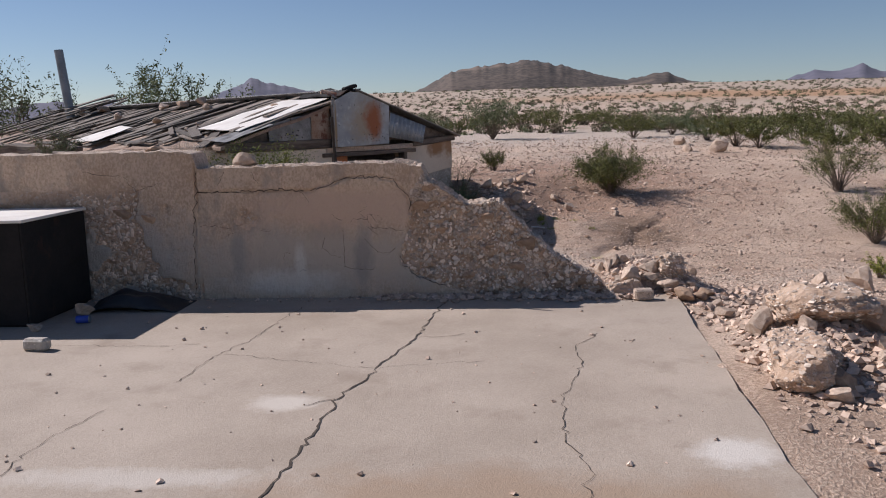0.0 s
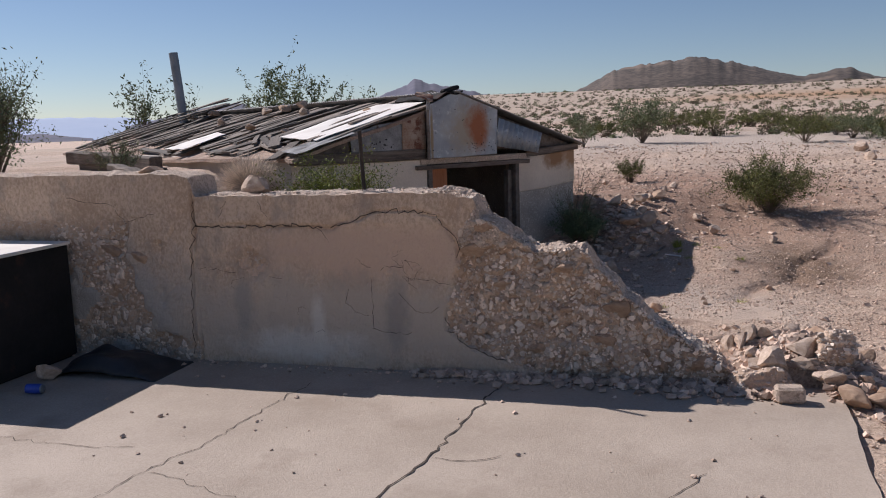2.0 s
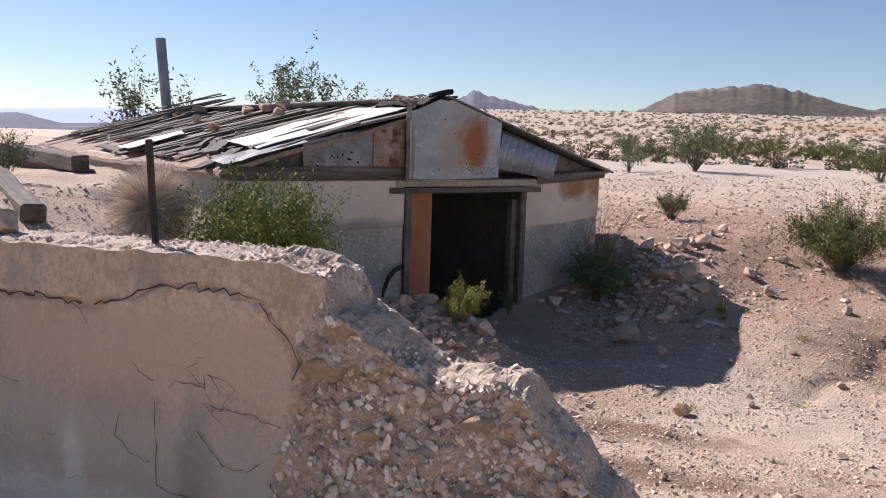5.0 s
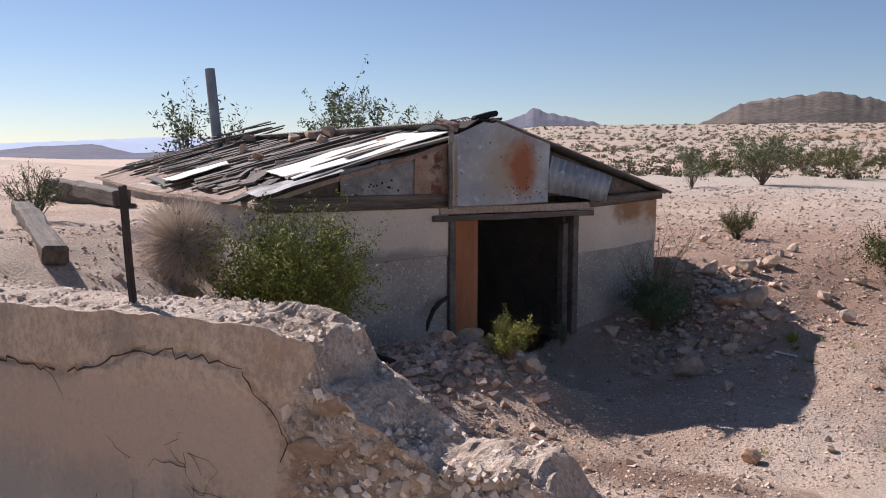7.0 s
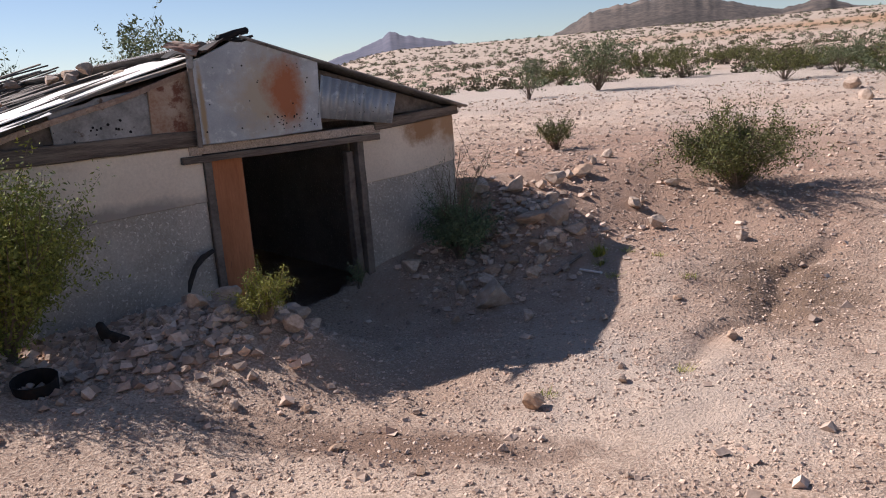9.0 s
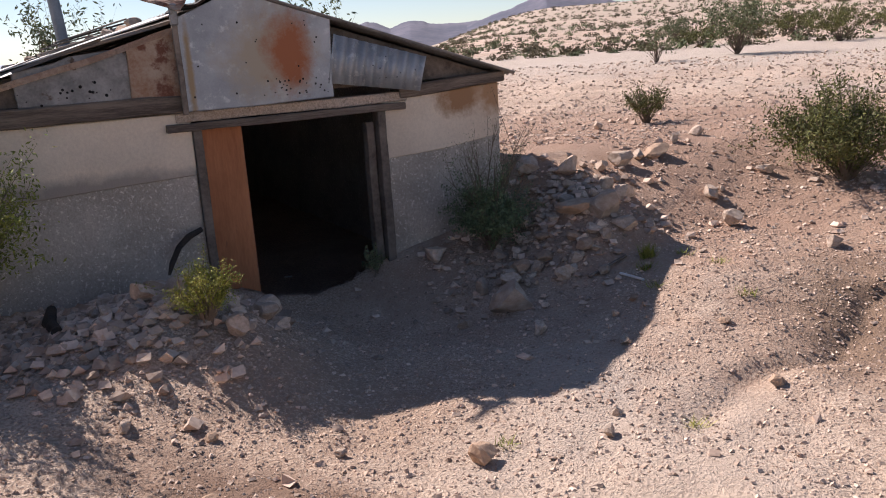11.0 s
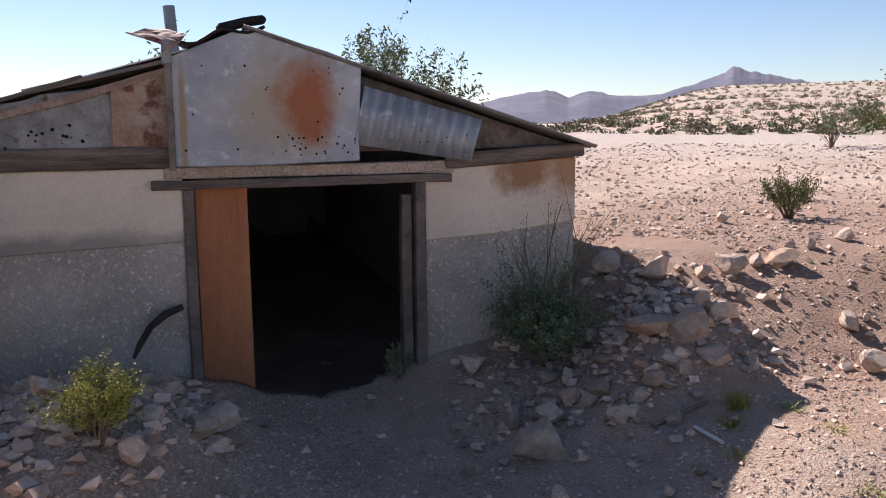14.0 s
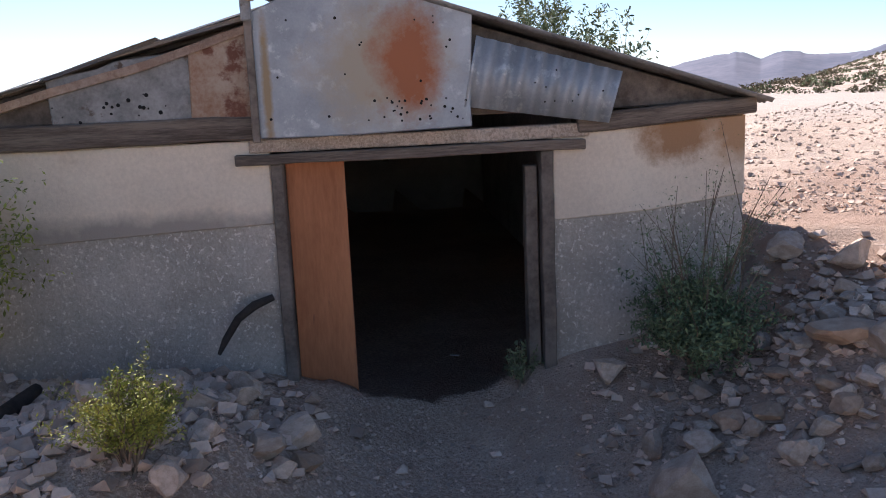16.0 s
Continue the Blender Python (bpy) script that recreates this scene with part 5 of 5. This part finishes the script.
shrub("creosote_bush", -2.88, 10.55, 1.42, 0.74, 90, 48000, 0.019, M_CREO, "dense olive-green creosote bush against the dugout's front", 1, droop=0.3, bare=-0.6)
shrub("green_bush", -1.12, 11.2, 0.46, 0.27, 34, 9000, 0.010, M_GREEN, "small bright yellow-green bush on the rubble bank", 2)
shrub("saltbush", -0.33, 14.28, 0.66, 0.48, 60, 15000, 0.016, M_DARKGREEN, "dusty dark-green bush growing beside the doorway", 3, droop=0.35, inner=0.5)
shrub("dry_weed", -0.38, 14.42, 1.2, 0.5, 16, 2600, 0.009, M_SAGE, "tall sparse twiggy weed beside the doorway", 4)
shrub("green_bush", -1.35, 13.85, 0.28, 0.16, 12, 900, 0.014, M_SAGE, "little dark weed at the foot of the door jamb", 5)


def tumbleweed(x, y, radius, twigs, label, seed):
    """A round tangle of thin curved twigs."""
    r = np.random.RandomState(seed)
    cen = np.array([x, y, gz(x, y) + 0.80 * radius])
    vs, fs = [], []
    for _ in range(twigs):
        d = r.normal(0, 1, 3)
        d /= np.linalg.norm(d)
        side = np.cross(d, r.normal(0, 1, 3))
        side /= np.linalg.norm(side)
        bend = r.uniform(-0.5, 0.5)
        reach = radius * r.uniform(0.75, 1.05)
        pts = [cen + reach * (f * d + bend * (f - f * f) * side) for f in (r.uniform(0.05, 0.5), 0.75, 1.0)]
        b0 = len(vs)
        for q, w in zip(pts, (0.0028, 0.002, 0.0008)):
            for a in (0, 2.094, 4.189):
                up = np.cross(d, side)
                vs.append(q + w * (math.cos(a) * side + math.sin(a) * up))
        for i in range(2):
            for a in range(3):
                c, e = b0 + 3 * i + a, b0 + 3 * i + (a + 1) % 3
                fs.append((c, e, e + 3, c + 3))
    return tagged(raw("tumbleweed", vs, fs, M_STRAW), label, "tumbleweed")


tumbleweed(-3.85, 10.2, 0.46, 2600, "round pale dry tumbleweed on the earth bank", 6)
shrub("creosote_bush", 2.7, 16.5, 1.1, 1.0, 70, 24000, 0.019, M_BUSH, "olive creosote bush alone on the open gravel", 7, droop=0.4, bare=-0.5)
shrub("creosote_bush", 0.22, 18.9, 0.56, 0.38, 30, 4500, 0.015, M_BUSH, "small spiky creosote bush among stones", 8, droop=0.2)
shrub("creosote_bush", -0.1, 35, 1.9, 1.5, 40, 3500, 0.05, M_SAGE, "tall grey-green desert bush on the flat", 9)
shrub("creosote_bush", -2.2, 33, 1.1, 0.8, 24, 900, 0.04, M_SAGE, "thin grey desert bush on the flat", 10)
shrub("creosote_bush", 6.45, 12.6, 0.8, 0.85, 60, 12000, 0.016, M_BUSH, "brownish creosote bush on the slope", 11)
shrub("creosote_bush", 7.2, 16.2, 1.1, 0.9, 40, 8000, 0.018, M_BUSH, "olive creosote bush on the slope", 12)
shrub("creosote_bush", 4.75, 8.4, 0.3, 0.22, 18, 1200, 0.014, M_GREEN, "little green weed between stones", 13)
shrub("creosote_bush", -5.35, 7.8, 1.35, 0.5, 50, 9000, 0.02, M_SAGE, "grey-green bush on the bank behind the wall", 14)
shrub("creosote_bush", -5.75, 10.25, 0.6, 0.35, 30, 2600, 0.014, M_SAGE, "little grey-green bush beside the old timbers", 16)
shrub("creosote_bush", -15.5, 19.5, 0.9, 0.9, 36, 3500, 0.03, M_SAGE, "grey-green bush beyond the dugout's corner", 15, z=0.2)
rr = random.Random(5)
for az_, ds in ((9.5, 34), (12, 36), (14.5, 31), (16.5, 28), (18, 27), (19.2, 33), (20.5, 29), (22, 25), (24, 30), (26, 24), (4, 40), (1.5, 45), (-3, 42), (7, 44), (9, 41), (11, 39), (13, 37), (15.5, 35), (17.5, 37), (19.5, 36), (21, 34), (23, 35), (25, 33), (27, 31), (3, 52), (6, 50), (-1, 55), (-5, 50)):
    x, y = ds * math.sin(radians(az_)), ds * math.cos(radians(az_))
    shrub("creosote_bush", x, y, rr.uniform(0.7, 1.25), rr.uniform(0.8, 1.4), 34, 3600, 0.036, M_BUSH if rr.random() < 0.8 else M_SAGE, "creosote bush on the stony flat", 30 + int(ds + az_ * 3), group="creosote bushes on the flat")
# small trees behind the dugout
for x, y, h, sp, sd, lv in ((-9.9, 23.6, 3.3, 0.8, 50, 2200), (-8.5, 22.7, 2.9, 0.7, 51, 2200), (-10.9, 24.6, 3.1, 0.6, 52, 1400), (-11.9, 19.7, 2.9, 0.4, 53, 1000), (-10.9, 20.2, 2.4, 0.3, 54, 500), (-6.9, 22.0, 2.3, 0.6, 55, 1200)):
    shrub("desert_willow", x, y, h, sp, 18, lv, 0.055, M_SAGE, "thin leafy desert tree behind the dugout roof", sd, z=0.3, bare=0.55, droop=0.1, category="tree", group="trees behind the dugout", inner=0.0)
# grass tufts
def tuft(x, y, h, n, seed, label):
    r = np.random.RandomState(seed)
    vs, fs = [], []
    z0 = gz(x, y)
    for k in range(n):
        a, q = r.uniform(0, 6.283), r.uniform(0.02, 0.12)
        bx_, by_ = x + r.normal(0, 0.03), y + r.normal(0, 0.03)
        hh = h * r.uniform(0.5, 1)
        w = 0.004
        tx, ty = bx_ + q * math.cos(a), by_ + q * math.sin(a)
        b0 = len(vs)
        vs += [(bx_ - w * math.sin(a), by_ + w * math.cos(a), z0 - 0.01), (bx_ + w * math.sin(a), by_ - w * math.cos(a), z0 - 0.01), (tx, ty, z0 + hh)]
        fs.append((b0, b0 + 1, b0 + 2))
    ob = raw("grass_tuft", vs, fs, M_GREEN)
    tagged(ob, label, "grass", "grass tufts")


for k, (x, y, h, n) in enumerate(((1.17, 14.05, 0.14, 160), (1.2, 13.85, 0.07, 70), (1.45, 14.2, 0.05, 40), (1.75, 14.0, 0.05, 40), (1.35, 13.5, 0.05, 40), (2.0, 13.4, 0.05, 40), (1.0, 11.0, 0.05, 30), (1.9, 11.6, 0.06, 40))):
    tuft(x, y, h, n, k, "tuft of fresh green grass on the gravel")

# scrub over the flats and the slope
r = np.random.RandomState(8)
n = 4600
yy = 40 + 310 * r.uniform(0, 1, n) ** 1.6
xx = (r.uniform(-0.42, 0.75, n)) * yy
road = np.exp(-((yy - 31) / 7) ** 2)
keep = r.uniform(0, 1, n) > 0.9 * road
xx, yy = xx[keep], yy[keep]
zz = ground_z(xx, yy)
n = len(xx)
size = r.uniform(0.15, 0.42, n) * (1 + 0.004 * yy)
LP = 40
dirs = r.normal(0, 1, (n, LP, 3))
dirs[:, :, 2] = np.abs(dirs[:, :, 2])
dirs /= np.linalg.norm(dirs, axis=2)[:, :, None]
cen = np.stack([xx, yy, zz], -1)[:, None] + dirs * size[:, None, None] * r.uniform(0.25, 1, (n, LP, 1)) * np.array([1.0, 1.0, 0.85])
u_ = r.normal(0, 1, (n, LP, 3))
u_ /= np.linalg.norm(u_, axis=2)[:, :, None]
v_ = np.cross(u_, r.normal(0, 1, (n, LP, 3)))
v_ /= np.linalg.norm(v_, axis=2)[:, :, None]
w_ = size[:, None, None] * 0.17
Q = np.stack([cen - u_ * w_, cen + v_ * w_ * 0.6, cen + u_ * w_, cen - v_ * w_ * 0.6], 2)
half = int(0.75 * n)
for nm, sl, mm in (("scrub", slice(0, half), M_SCRUB), ("scrub", slice(half, n), M_SAGE)):
    q = Q[sl].reshape(-1, 3)
    ob = raw(nm, q.tolist(), np.arange(len(q)).reshape(-1, 4).tolist(), mm)
    tagged(ob, "low dry scrub dotting the desert slope", "scrub", kind="stuff")
